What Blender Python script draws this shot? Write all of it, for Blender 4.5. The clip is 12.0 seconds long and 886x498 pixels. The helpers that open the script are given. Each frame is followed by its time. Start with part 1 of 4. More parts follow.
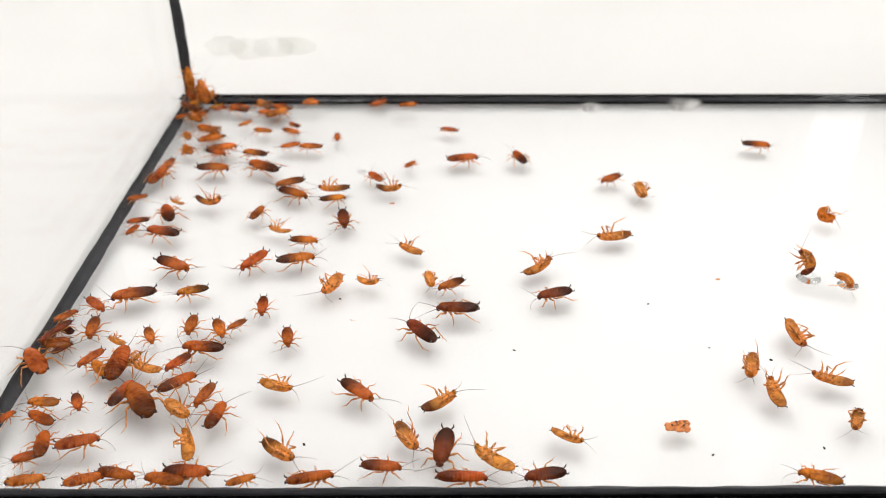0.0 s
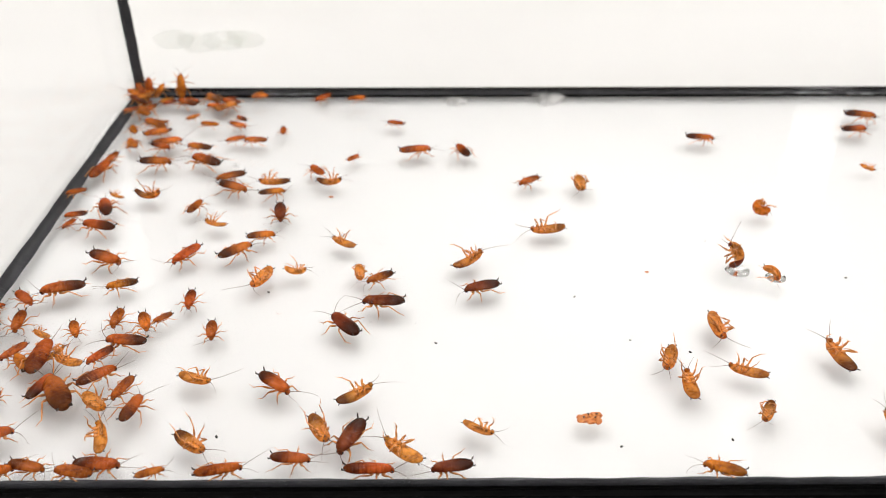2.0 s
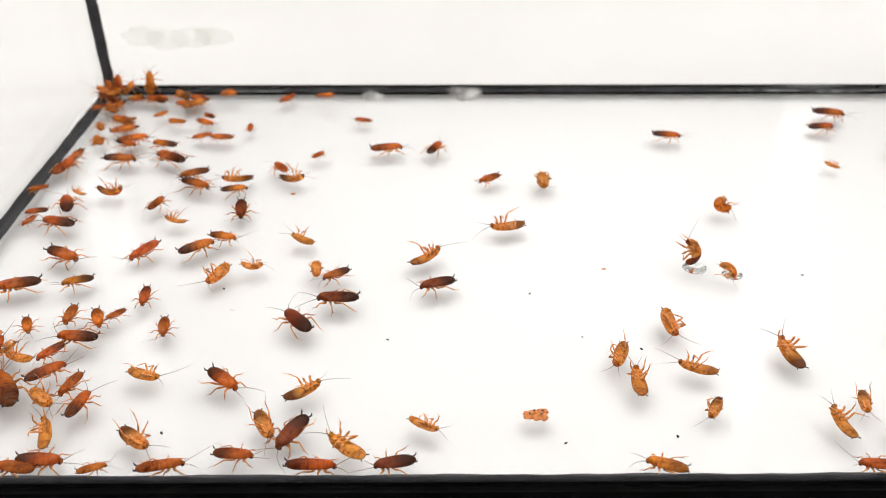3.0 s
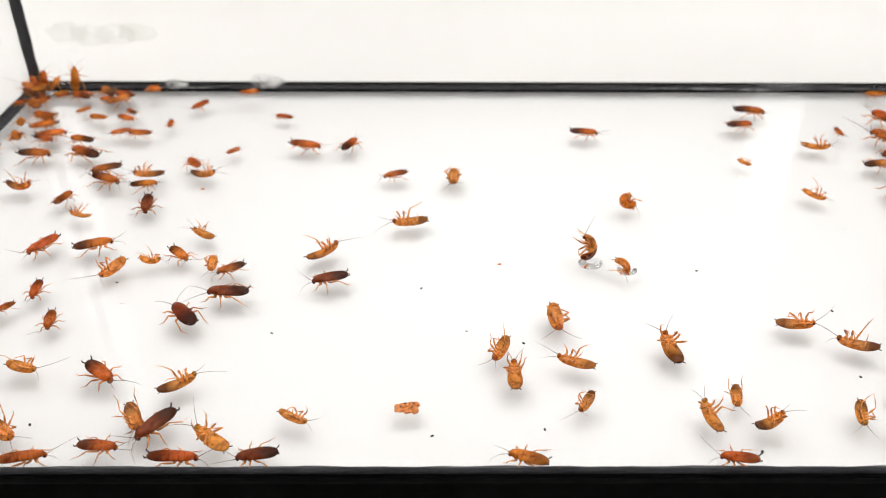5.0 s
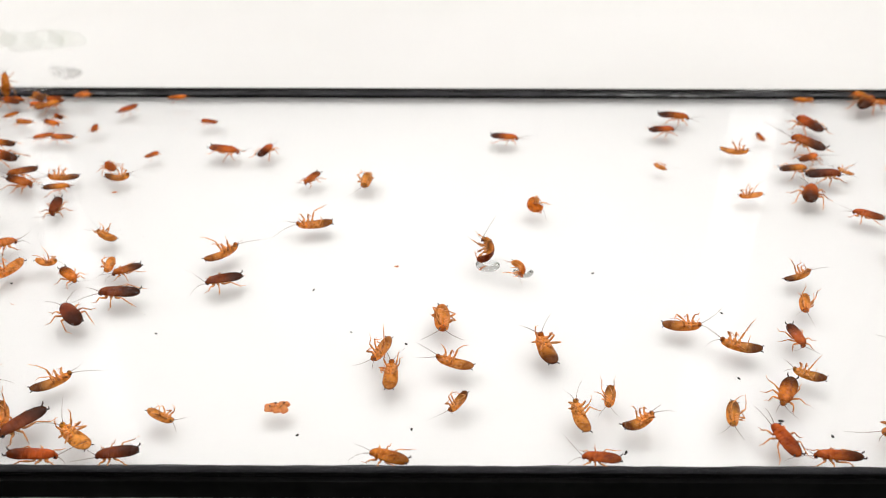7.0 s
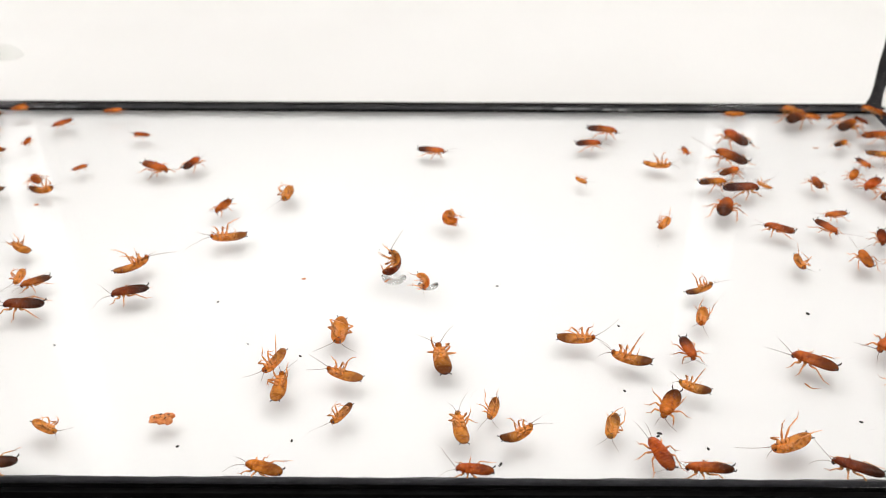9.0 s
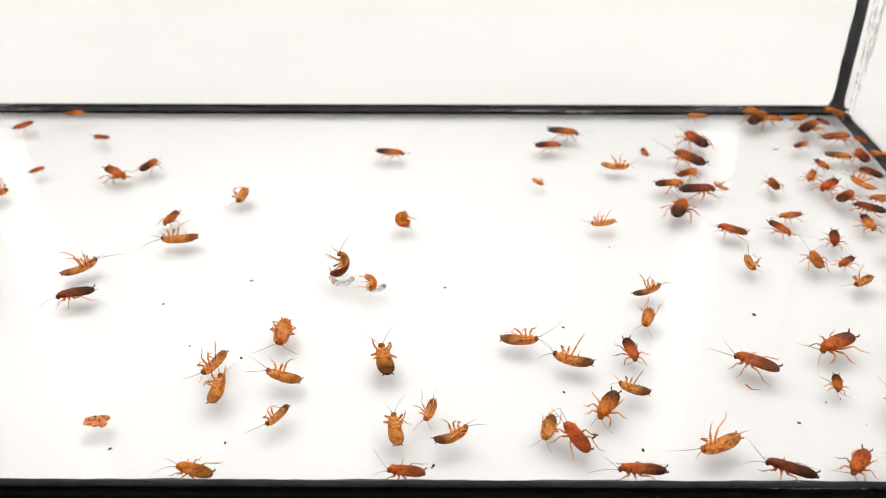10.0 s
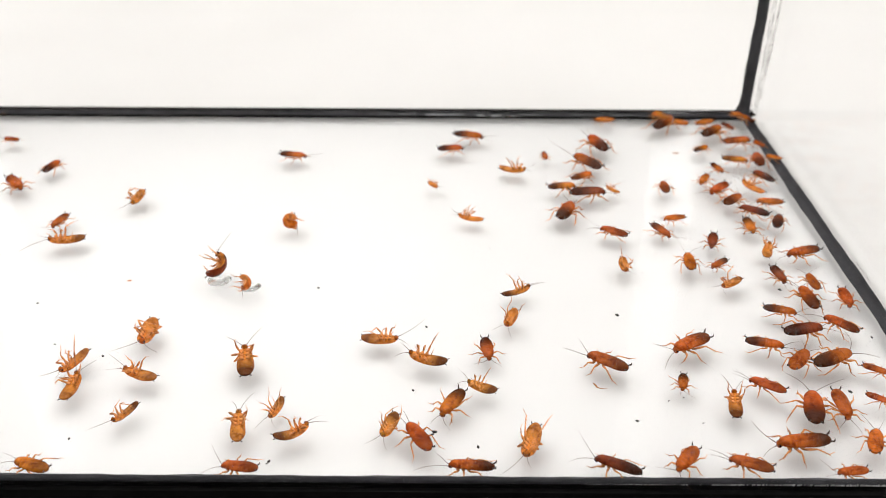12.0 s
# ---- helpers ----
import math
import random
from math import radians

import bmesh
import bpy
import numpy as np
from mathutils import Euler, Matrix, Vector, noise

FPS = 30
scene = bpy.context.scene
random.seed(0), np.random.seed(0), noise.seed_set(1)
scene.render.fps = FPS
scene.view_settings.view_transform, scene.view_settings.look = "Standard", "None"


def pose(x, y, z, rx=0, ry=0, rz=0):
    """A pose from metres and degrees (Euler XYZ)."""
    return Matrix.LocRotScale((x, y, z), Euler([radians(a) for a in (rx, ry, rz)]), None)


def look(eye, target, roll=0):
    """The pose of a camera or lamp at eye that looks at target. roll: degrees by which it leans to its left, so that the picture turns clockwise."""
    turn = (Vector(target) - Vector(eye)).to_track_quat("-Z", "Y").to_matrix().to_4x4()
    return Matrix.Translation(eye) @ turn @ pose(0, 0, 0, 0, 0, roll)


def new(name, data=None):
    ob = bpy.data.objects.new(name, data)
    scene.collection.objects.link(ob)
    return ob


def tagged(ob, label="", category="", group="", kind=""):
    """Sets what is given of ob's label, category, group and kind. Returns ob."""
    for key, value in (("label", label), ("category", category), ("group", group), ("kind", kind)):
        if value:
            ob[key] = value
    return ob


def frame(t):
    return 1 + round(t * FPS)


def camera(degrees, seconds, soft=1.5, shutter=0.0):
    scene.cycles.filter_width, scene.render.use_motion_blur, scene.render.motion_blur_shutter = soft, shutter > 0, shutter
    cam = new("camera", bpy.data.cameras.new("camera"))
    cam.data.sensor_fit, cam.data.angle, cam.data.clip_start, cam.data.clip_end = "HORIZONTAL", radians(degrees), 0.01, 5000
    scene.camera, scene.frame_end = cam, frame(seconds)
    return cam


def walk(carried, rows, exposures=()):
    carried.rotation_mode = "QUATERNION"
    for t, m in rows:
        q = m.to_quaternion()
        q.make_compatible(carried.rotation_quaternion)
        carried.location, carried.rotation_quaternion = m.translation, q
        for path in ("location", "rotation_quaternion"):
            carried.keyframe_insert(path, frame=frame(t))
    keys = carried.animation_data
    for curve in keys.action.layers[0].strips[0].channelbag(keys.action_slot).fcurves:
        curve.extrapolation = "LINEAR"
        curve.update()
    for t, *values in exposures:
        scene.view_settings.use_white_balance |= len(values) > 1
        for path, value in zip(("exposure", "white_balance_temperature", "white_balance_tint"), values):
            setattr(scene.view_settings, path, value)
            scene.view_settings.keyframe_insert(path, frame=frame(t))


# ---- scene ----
cam = camera(53.18, 12.0, soft=0.5)
cam.data.dof.use_dof, cam.data.dof.focus_distance, cam.data.dof.aperture_fstop = True, 0.330, 13.0
PATH = [
    (0, 0.15877, -0.20542, 0.22067, 56.650, 0.295, 0.603),
    (0.5, 0.16557, -0.20559, 0.22179, 56.433, 0.369, 0.612),
    (1, 0.17277, -0.20587, 0.22195, 56.316, 0.395, 0.596),
    (1.5, 0.18115, -0.20591, 0.22165, 56.247, 0.440, 0.616),
    (2, 0.18924, -0.20607, 0.22141, 56.174, 0.395, 0.574),
    (2.5, 0.19848, -0.20620, 0.22022, 56.232, 0.394, 0.626),
    (3, 0.20809, -0.20621, 0.22023, 56.129, 0.362, 0.640),
    (5, 0.25216, -0.20776, 0.21747, 56.287, 0.135, 0.655),
    (5.5, 0.26456, -0.20844, 0.21572, 56.520, 0.159, 0.746),
    (6, 0.27693, -0.20864, 0.21464, 56.685, 0.195, 0.820),
    (6.5, 0.28902, -0.20906, 0.21307, 56.994, 0.284, 0.993),
    (7, 0.29953, -0.20954, 0.21273, 57.210, 0.284, 1.100),
    (9, 0.34102, -0.21100, 0.21456, 57.969, 0.280, 1.284),
    (9.5, 0.35239, -0.21058, 0.21372, 58.144, 0.351, 1.284),
    (10, 0.36296, -0.21010, 0.21273, 58.248, 0.330, 1.182),
    (10.5, 0.37392, -0.21037, 0.21134, 58.414, 0.345, 1.105),
    (11, 0.38664, -0.21097, 0.21189, 58.381, 0.341, 1.162),
    (11.5, 0.40156, -0.21264, 0.21286, 58.421, 0.302, 1.279),
    (12, 0.41778, -0.21435, 0.21343, 58.613, 0.209, 1.293),
]
walk(cam, [(t, pose(x, y, z, rx, ry, rz)) for t, x, y, z, rx, ry, rz in PATH])

# ---- light ----
world = bpy.data.worlds.new("room_air")
scene.world = world
world.use_nodes = True
world.node_tree.nodes["Background"].inputs[0].default_value = (1.0, 0.985, 0.965, 1)
world.node_tree.nodes["Background"].inputs[1].default_value = 0.05


def area_lamp(name, where, target, width, depth, power, colour):
    data = bpy.data.lights.new(name, "AREA")
    data.shape, data.size, data.size_y = "RECTANGLE", width, depth
    data.energy, data.color = power, colour
    ob = new(name, data)
    ob.matrix_world = look(where, target)
    return ob


scene.view_settings.exposure = 0.26
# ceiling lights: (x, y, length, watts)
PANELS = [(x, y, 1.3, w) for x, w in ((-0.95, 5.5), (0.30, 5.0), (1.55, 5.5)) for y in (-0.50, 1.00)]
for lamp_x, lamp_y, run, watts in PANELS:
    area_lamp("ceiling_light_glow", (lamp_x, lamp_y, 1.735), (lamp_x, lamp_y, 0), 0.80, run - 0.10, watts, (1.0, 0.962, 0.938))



# ---- materials ----
def material(name):
    m = bpy.data.materials.new(name)
    m.use_nodes = True
    nt = m.node_tree
    return m, nt, nt.nodes["Principled BSDF"]


def node(nt, kind, **inputs):
    n = nt.nodes.new(kind)
    for key, value in inputs.items():
        n.inputs[key.replace("_", " ")].default_value = value
    return n


def grain(nt, scale, detail=4.0, rough=0.6, kind="Object"):
    tc = nt.nodes.new("ShaderNodeTexCoord")
    n = node(nt, "ShaderNodeTexNoise", Scale=scale, Detail=detail, Roughness=rough)
    nt.links.new(tc.outputs[kind], n.inputs["Vector"])
    return n


def ramp(nt, source, stops):
    r = nt.nodes.new("ShaderNodeValToRGB")
    el = r.color_ramp.elements
    el[0].position, el[0].color = stops[0][0], (*stops[0][1], 1)
    el[1].position, el[1].color = stops[-1][0], (*stops[-1][1], 1)
    for p, c in stops[1:-1]:
        e = el.new(p)
        e.color = (*c, 1)
    nt.links.new(source, r.inputs[0])
    return r


def bump(nt, bsdf, source, strength, distance):
    b = node(nt, "ShaderNodeBump", Strength=strength, Distance=distance)
    nt.links.new(source, b.inputs["Height"])
    nt.links.new(b.outputs[0], bsdf.inputs["Normal"])


def white_material(name, a, b, scale, rough, relief):
    m, nt, p = material(name)
    coarse = grain(nt, scale, 3.0)
    nt.links.new(ramp(nt, coarse.outputs["Fac"], ((0.3, a), (0.7, b))).outputs[0], p.inputs["Base Color"])
    fine = grain(nt, scale * 60, 2.0)
    bump(nt, p, fine.outputs["Fac"], 0.15, relief)
    p.inputs["Roughness"].default_value = rough
    return m


SHEET = white_material("white_sheet", (0.640, 0.631, 0.618), (0.680, 0.673, 0.662), 7.0, 0.6, 0.0002)
PAPER = white_material("white_paper", (0.865, 0.862, 0.855), (0.885, 0.882, 0.876), 9.0, 0.7, 0.0001)
PALE_FLOOR = white_material("pale_grey_floor_vinyl", (0.40, 0.395, 0.385), (0.46, 0.455, 0.445), 3.0, 0.6, 0.0005)
PAINT = white_material("white_wall_paint", (0.82, 0.81, 0.795), (0.86, 0.85, 0.835), 1.5, 0.7, 0.0005)

m, nt, p = material("black_silicone")
SILICONE = m
n1 = grain(nt, 90.0, 5.0)
nt.links.new(ramp(nt, n1.outputs["Fac"], ((0.35, (0.032, 0.032, 0.035)), (0.75, (0.056, 0.056, 0.061)))).outputs[0], p.inputs["Base Color"])
nt.links.new(ramp(nt, n1.outputs["Fac"], ((0.3, (0.42, 0.42, 0.42)), (0.7, (0.62, 0.62, 0.62)))).outputs[0], p.inputs["Roughness"])
p.inputs["Specular IOR Level"].default_value = 0.07
bump(nt, p, grain(nt, 350.0, 6.0).outputs["Fac"], 0.6, 0.0008)


def pane_material(name, tint, least, most):
    """A sheet of glass that lets straight light through and shines more at a slant."""
    m, nt, p = material(name)
    nt.nodes.remove(p)
    out = nt.nodes["Material Output"]
    clear = node(nt, "ShaderNodeBsdfTransparent", Color=(*tint, 1))
    shine = node(nt, "ShaderNodeBsdfGlossy", Roughness=0.03)
    facing = node(nt, "ShaderNodeLayerWeight", Blend=0.5)
    steep = nt.nodes.new("ShaderNodeMath")
    steep.operation = "POWER"
    steep.inputs[1].default_value = 4.0
    amount = nt.nodes.new("ShaderNodeMapRange")
    amount.inputs["To Min"].default_value = least
    amount.inputs["To Max"].default_value = most
    mix = nt.nodes.new("ShaderNodeMixShader")
    nt.links.new(facing.outputs["Facing"], steep.inputs[0])
    nt.links.new(steep.outputs[0], amount.inputs["Value"])
    nt.links.new(amount.outputs[0], mix.inputs[0])
    nt.links.new(clear.outputs[0], mix.inputs[1])
    nt.links.new(shine.outputs[0], mix.inputs[2])
    nt.links.new(mix.outputs[0], out.inputs[0])
    return m


PANE = pane_material("clear_glass", (0.998, 0.999, 0.9985), 0.006, 0.22)
m, nt, p = material("green_glass_edge")
GLASS_EDGE = m
nt.links.new(ramp(nt, grain(nt, 60.0).outputs["Fac"], ((0.45, (0.01, 0.035, 0.028)), (0.68, (0.25, 0.42, 0.36)))).outputs[0], p.inputs["Base Color"])
p.inputs["Roughness"].default_value = 0.12


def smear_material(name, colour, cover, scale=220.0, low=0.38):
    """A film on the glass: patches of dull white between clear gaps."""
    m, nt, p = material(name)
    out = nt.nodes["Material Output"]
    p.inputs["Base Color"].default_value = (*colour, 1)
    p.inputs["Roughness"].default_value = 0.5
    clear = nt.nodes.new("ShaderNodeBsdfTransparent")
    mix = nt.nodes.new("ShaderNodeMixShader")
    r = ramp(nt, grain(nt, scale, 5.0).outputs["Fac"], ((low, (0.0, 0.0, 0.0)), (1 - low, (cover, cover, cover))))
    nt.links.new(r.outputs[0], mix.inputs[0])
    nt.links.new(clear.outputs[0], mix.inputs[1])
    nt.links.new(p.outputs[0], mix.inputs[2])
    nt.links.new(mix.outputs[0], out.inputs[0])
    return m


SMEAR = smear_material("dried_water_film", (0.95, 0.95, 0.94), 0.95)
GREEN_SMEAR = smear_material("pale_green_film", (0.62, 0.78, 0.54), 0.26, 40.0, 0.15)
GREY_SMEAR = smear_material("grey_silicone_film", (0.22, 0.20, 0.19), 0.75)


STREAK = smear_material("silvery_streak", (0.72, 0.75, 0.76), 0.6, 160.0, 0.36)


def chitin(name, pale_belly, rough, glow):
    """Insect shell: the object's colour, darker towards the tail by its alpha, paler underneath, and a little light through it."""
    m, nt, p = material(name)
    out = nt.nodes["Material Output"]
    info = nt.nodes.new("ShaderNodeObjectInfo")
    tail = nt.nodes.new("ShaderNodeAttribute")
    tail.attribute_name = "tail"
    belly = nt.nodes.new("ShaderNodeAttribute")
    belly.attribute_name = "belly"
    spots = grain(nt, 5.5, 6.0, 0.75)
    # mottled tone of the shell, with highlights and crease shade put into its contrast
    mottle = ramp(nt, spots.outputs["Fac"], ((0.37, (0.26, 0.14, 0.08)), (0.47, (0.84, 0.75, 0.66)), (0.57, (1.34, 1.52, 1.75))))
    tone = nt.nodes.new("ShaderNodeMixRGB")
    tone.blend_type = "MULTIPLY"
    tone.inputs[0].default_value = 0.9
    nt.links.new(info.outputs["Color"], tone.inputs[1])
    nt.links.new(mottle.outputs[0], tone.inputs[2])
    # dark rims of the plates
    rim = nt.nodes.new("ShaderNodeAttribute")
    rim.attribute_name = "rim"
    rimmed = nt.nodes.new("ShaderNodeMixRGB")
    rimmed.blend_type = "MULTIPLY"
    rimmed.inputs[2].default_value = (0.30, 0.20, 0.16, 1)
    nt.links.new(rim.outputs["Fac"], rimmed.inputs[0])
    nt.links.new(tone.outputs[0], rimmed.inputs[1])
    # dark pigment towards the tail
    dark = nt.nodes.new("ShaderNodeMath")
    dark.operation = "MULTIPLY"
    nt.links.new(tail.outputs["Fac"], dark.inputs[0])
    depth = nt.nodes.new("ShaderNodeMath")
    depth.operation, depth.use_clamp = "MULTIPLY", True
    depth.inputs[1].default_value = 1.45
    nt.links.new(info.outputs["Alpha"], depth.inputs[0])
    nt.links.new(depth.outputs[0], dark.inputs[1])
    # pale skin below the plates
    light = nt.nodes.new("ShaderNodeMixRGB")
    light.inputs[2].default_value = (0.60, 0.235, 0.045, 1)
    amount = nt.nodes.new("ShaderNodeMath")
    amount.operation = "MULTIPLY"
    amount.inputs[1].default_value = pale_belly
    nt.links.new(belly.outputs["Fac"], amount.inputs[0])
    nt.links.new(amount.outputs[0], light.inputs[0])
    nt.links.new(rimmed.outputs[0], light.inputs[1])
    blotch = nt.nodes.new("ShaderNodeMixRGB")
    blotch.blend_type = "MULTIPLY"
    blotch.inputs[0].default_value = 0.75
    blotch.inputs[1].default_value = (0.80, 0.300, 0.052, 1)
    nt.links.new(mottle.outputs[0], blotch.inputs[2])
    nt.links.new(blotch.outputs[0], light.inputs[2])
    shaded = nt.nodes.new("ShaderNodeMixRGB")
    pigment = nt.nodes.new("ShaderNodeMixRGB")
    pigment.inputs[1].default_value = (0.030, 0.0075, 0.003, 1)
    pigment.inputs[2].default_value = (0.085, 0.019, 0.004, 1)
    nt.links.new(belly.outputs["Fac"], pigment.inputs[0])
    nt.links.new(pigment.outputs[0], shaded.inputs[2])
    nt.links.new(dark.outputs[0], shaded.inputs[0])
    nt.links.new(light.outputs[0], shaded.inputs[1])
    light = shaded
    nt.links.new(light.outputs[0], p.inputs["Base Color"])
    p.inputs["Roughness"].default_value = rough
    p.inputs["Specular IOR Level"].default_value = 0.05
    p.inputs["Coat Weight"].default_value = 0.26
    p.inputs["Coat Roughness"].default_value = 0.035
    bump(nt, p, grain(nt, 16.0, 3.0).outputs["Fac"], 0.6, 0.0006)
    through_light = nt.nodes.new("ShaderNodeBsdfTranslucent")
    nt.links.new(light.outputs[0], through_light.inputs[0])
    mix = nt.nodes.new("ShaderNodeMixShader")
    mix.inputs[0].default_value = glow
    nt.links.new(p.outputs[0], mix.inputs[1])
    nt.links.new(through_light.outputs[0], mix.inputs[2])
    nt.links.new(mix.outputs[0], out.inputs[0])
    return m


SHELL = chitin("brown_shell", 0.8, 0.22, 0.30)
LIMB = chitin("amber_limb", 0.0, 0.4, 0.35)


def plain(name, a, b, scale, rough):
    m, nt, p = material(name)
    nt.links.new(ramp(nt, grain(nt, scale).outputs["Fac"], ((0.3, a), (0.7, b))).outputs[0], p.inputs["Base Color"])
    p.inputs["Roughness"].default_value = rough
    return m


SEAM = plain("black_seam", (0.003, 0.003, 0.003), (0.006, 0.006, 0.006), 120.0, 0.5)
SEAM.node_tree.nodes["Principled BSDF"].inputs["Specular IOR Level"].default_value = 0.0
# pale colour of the ribs that imitate a highlight on the front bead
RIM_GLINT = plain("painted_rim_glint", (0.16, 0.16, 0.155), (0.74, 0.74, 0.72), 500.0, 0.25)
FEELER = plain("dark_feeler", (0.07, 0.03, 0.016), (0.20, 0.095, 0.045), 30.0, 0.5)
CERCUS = plain("dark_cercus", (0.016, 0.007, 0.005), (0.04, 0.016, 0.009), 30.0, 0.3)
EYE = plain("black_eye", (0.006, 0.004, 0.004), (0.012, 0.008, 0.006), 30.0, 0.15)
FRASS = plain("black_frass", (0.006, 0.005, 0.005), (0.02, 0.016, 0.012), 900.0, 0.7)
HUSK = plain("orange_husk", (0.72, 0.27, 0.055), (0.38, 0.075, 0.010), 900.0, 0.4)
LAMP_WHITE = plain("white_lamp_metal", (0.75, 0.75, 0.74), (0.8, 0.8, 0.79), 3.0, 0.4)
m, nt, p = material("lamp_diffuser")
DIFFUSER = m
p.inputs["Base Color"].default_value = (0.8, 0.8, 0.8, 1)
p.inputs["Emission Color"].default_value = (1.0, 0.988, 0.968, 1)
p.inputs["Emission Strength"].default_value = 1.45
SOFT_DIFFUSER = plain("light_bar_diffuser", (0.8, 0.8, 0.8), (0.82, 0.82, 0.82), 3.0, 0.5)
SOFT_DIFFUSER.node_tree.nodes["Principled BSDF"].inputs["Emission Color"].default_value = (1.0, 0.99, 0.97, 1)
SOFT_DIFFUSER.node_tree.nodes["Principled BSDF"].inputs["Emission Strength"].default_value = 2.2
WATER = plain("clear_water", (0.97, 0.99, 0.985), (0.98, 0.995, 0.99), 30.0, 0.02)
WATER.node_tree.nodes["Principled BSDF"].inputs["Transmission Weight"].default_value = 1.0
WATER.node_tree.nodes["Principled BSDF"].inputs["IOR"].default_value = 1.33


# ---- mesh tools ----
def mesh_of(name, bm, mat, smooth=True):
    me = bpy.data.meshes.new(name)
    bmesh.ops.recalc_face_normals(bm, faces=bm.faces)
    bm.to_mesh(me)
    bm.free()
    me.materials.append(mat)
    if smooth:
        me.polygons.foreach_set("use_smooth", [True] * len(me.polygons))
    return me


def part(name, me, parent, label=""):
    ob = new(name, me)
    ob.parent = parent
    return tagged(ob, label)


def box(bm, x0, y0, z0, x1, y1, z1):
    v = [bm.verts.new((x, y, z)) for z in (z0, z1) for y in (y0, y1) for x in (x0, x1)]
    for f in ((0, 1, 3, 2), (4, 6, 7, 5), (0, 4, 5, 1), (2, 3, 7, 6), (0, 2, 6, 4), (1, 5, 7, 3)):
        bm.faces.new([v[i] for i in f])


def box_mesh(name, mat, *corners):
    bm = bmesh.new()
    box(bm, *corners)
    return mesh_of(name, bm, mat, False)


def rings_to_faces(bm, rings, caps=True):
    for a, b in zip(rings, rings[1:]):
        n = len(a)
        for i in range(n):
            bm.faces.new((a[i], a[(i + 1) % n], b[(i + 1) % n], b[i]))
    if caps:
        bm.faces.new(rings[0])
        bm.faces.new(list(reversed(rings[-1])))


def tube(bm, points, radii, sides=6):
    rings = []
    for i, c in enumerate(points):
        a = points[max(i - 1, 0)]
        b = points[min(i + 1, len(points) - 1)]
        d = (b - a).normalized()
        u = d.cross(Vector((0.13, 0.21, 1))).normalized()
        w = d.cross(u)
        rings.append([bm.verts.new(c + radii[i] * (math.cos(t) * u + math.sin(t) * w)) for t in (2 * math.pi * k / sides for k in range(sides))])
    rings_to_faces(bm, rings)


# ---- room, table, lamp ----
def structure(name, label, mat, *corners):
    return tagged(new(name, box_mesh(name, mat, *corners)), label, kind="structure")


BED = -0.0058       # the white sheet that shows through the glass base
table = tagged(new("table"), "wide white table under and behind the tank", "table")
table.location = (0.30, 0.66, -0.75)
part("tabletop", box_mesh("tabletop", SHEET, -1.20, -0.69, 0.75 + BED - 0.03, 1.20, 0.69, 0.75 + BED), table)
for leg_x in (-1.12, 1.12):
    for leg_y in (-0.61, 0.61):
        part("table_leg", box_mesh("table_leg", LAMP_WHITE, leg_x - 0.03, leg_y - 0.03, 0.0, leg_x + 0.03, leg_y + 0.03, 0.75 + BED - 0.03), table)
structure("floor", "pale grey vinyl floor of the room", PALE_FLOOR, -2.2, -2.2, -0.80, 2.8, 2.8, -0.75)
structure("wall_north", "plain white painted wall", PAINT, -2.2, 2.8, -0.75, 2.8, 2.9, 1.80)
structure("wall_south", "plain white painted wall", PAINT, -2.2, -2.3, -0.75, 2.8, -2.2, 1.80)
structure("wall_west", "plain white painted wall", PAINT, -2.3, -2.2, -0.75, -2.2, 2.8, 1.80)
structure("wall_east", "plain white painted wall", PAINT, 2.8, -2.2, -0.75, 2.9, 2.8, 1.80)
structure("ceiling", "plain white painted ceiling", PAINT, -2.3, -2.3, 1.80, 2.9, 2.9, 1.90)


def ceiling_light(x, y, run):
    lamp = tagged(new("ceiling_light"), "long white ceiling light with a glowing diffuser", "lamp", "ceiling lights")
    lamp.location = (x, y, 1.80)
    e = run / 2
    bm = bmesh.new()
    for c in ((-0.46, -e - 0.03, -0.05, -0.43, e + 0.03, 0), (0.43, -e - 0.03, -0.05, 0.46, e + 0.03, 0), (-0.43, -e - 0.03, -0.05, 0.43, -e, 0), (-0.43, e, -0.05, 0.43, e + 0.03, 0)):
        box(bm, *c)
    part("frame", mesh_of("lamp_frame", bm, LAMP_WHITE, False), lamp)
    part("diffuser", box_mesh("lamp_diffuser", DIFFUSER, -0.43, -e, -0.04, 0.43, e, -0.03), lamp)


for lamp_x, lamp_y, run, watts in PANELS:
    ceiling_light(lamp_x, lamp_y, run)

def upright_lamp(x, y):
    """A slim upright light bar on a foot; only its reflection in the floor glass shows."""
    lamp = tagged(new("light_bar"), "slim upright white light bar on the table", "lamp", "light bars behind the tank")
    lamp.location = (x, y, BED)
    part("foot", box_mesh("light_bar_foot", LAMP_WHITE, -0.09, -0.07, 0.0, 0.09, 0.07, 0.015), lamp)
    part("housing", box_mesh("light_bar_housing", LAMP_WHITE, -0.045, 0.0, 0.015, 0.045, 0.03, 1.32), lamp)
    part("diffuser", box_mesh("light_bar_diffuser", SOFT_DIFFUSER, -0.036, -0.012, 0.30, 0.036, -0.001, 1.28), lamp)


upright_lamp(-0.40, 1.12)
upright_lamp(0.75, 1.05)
sheet = tagged(new("white_paper", box_mesh("white_paper", PAPER, -0.0082, -0.0225, BED, 0.5962, 0.2990, BED + 0.0004)), "sheet of bright white paper under the glass tank", "paper")

# ---- glass tank ----
X0, X1, Y0, Y1, H, T = -0.0028, 0.5908, -0.0148, 0.2940, 0.30, 0.006
JOINT = 0.0015      # silicone under the panes
tank = tagged(new("glass_tank"), "clear glass tank with black silicone seams on a white sheet", "tank")


SKEW = 0.0105       # the front pane is not quite square to the sides


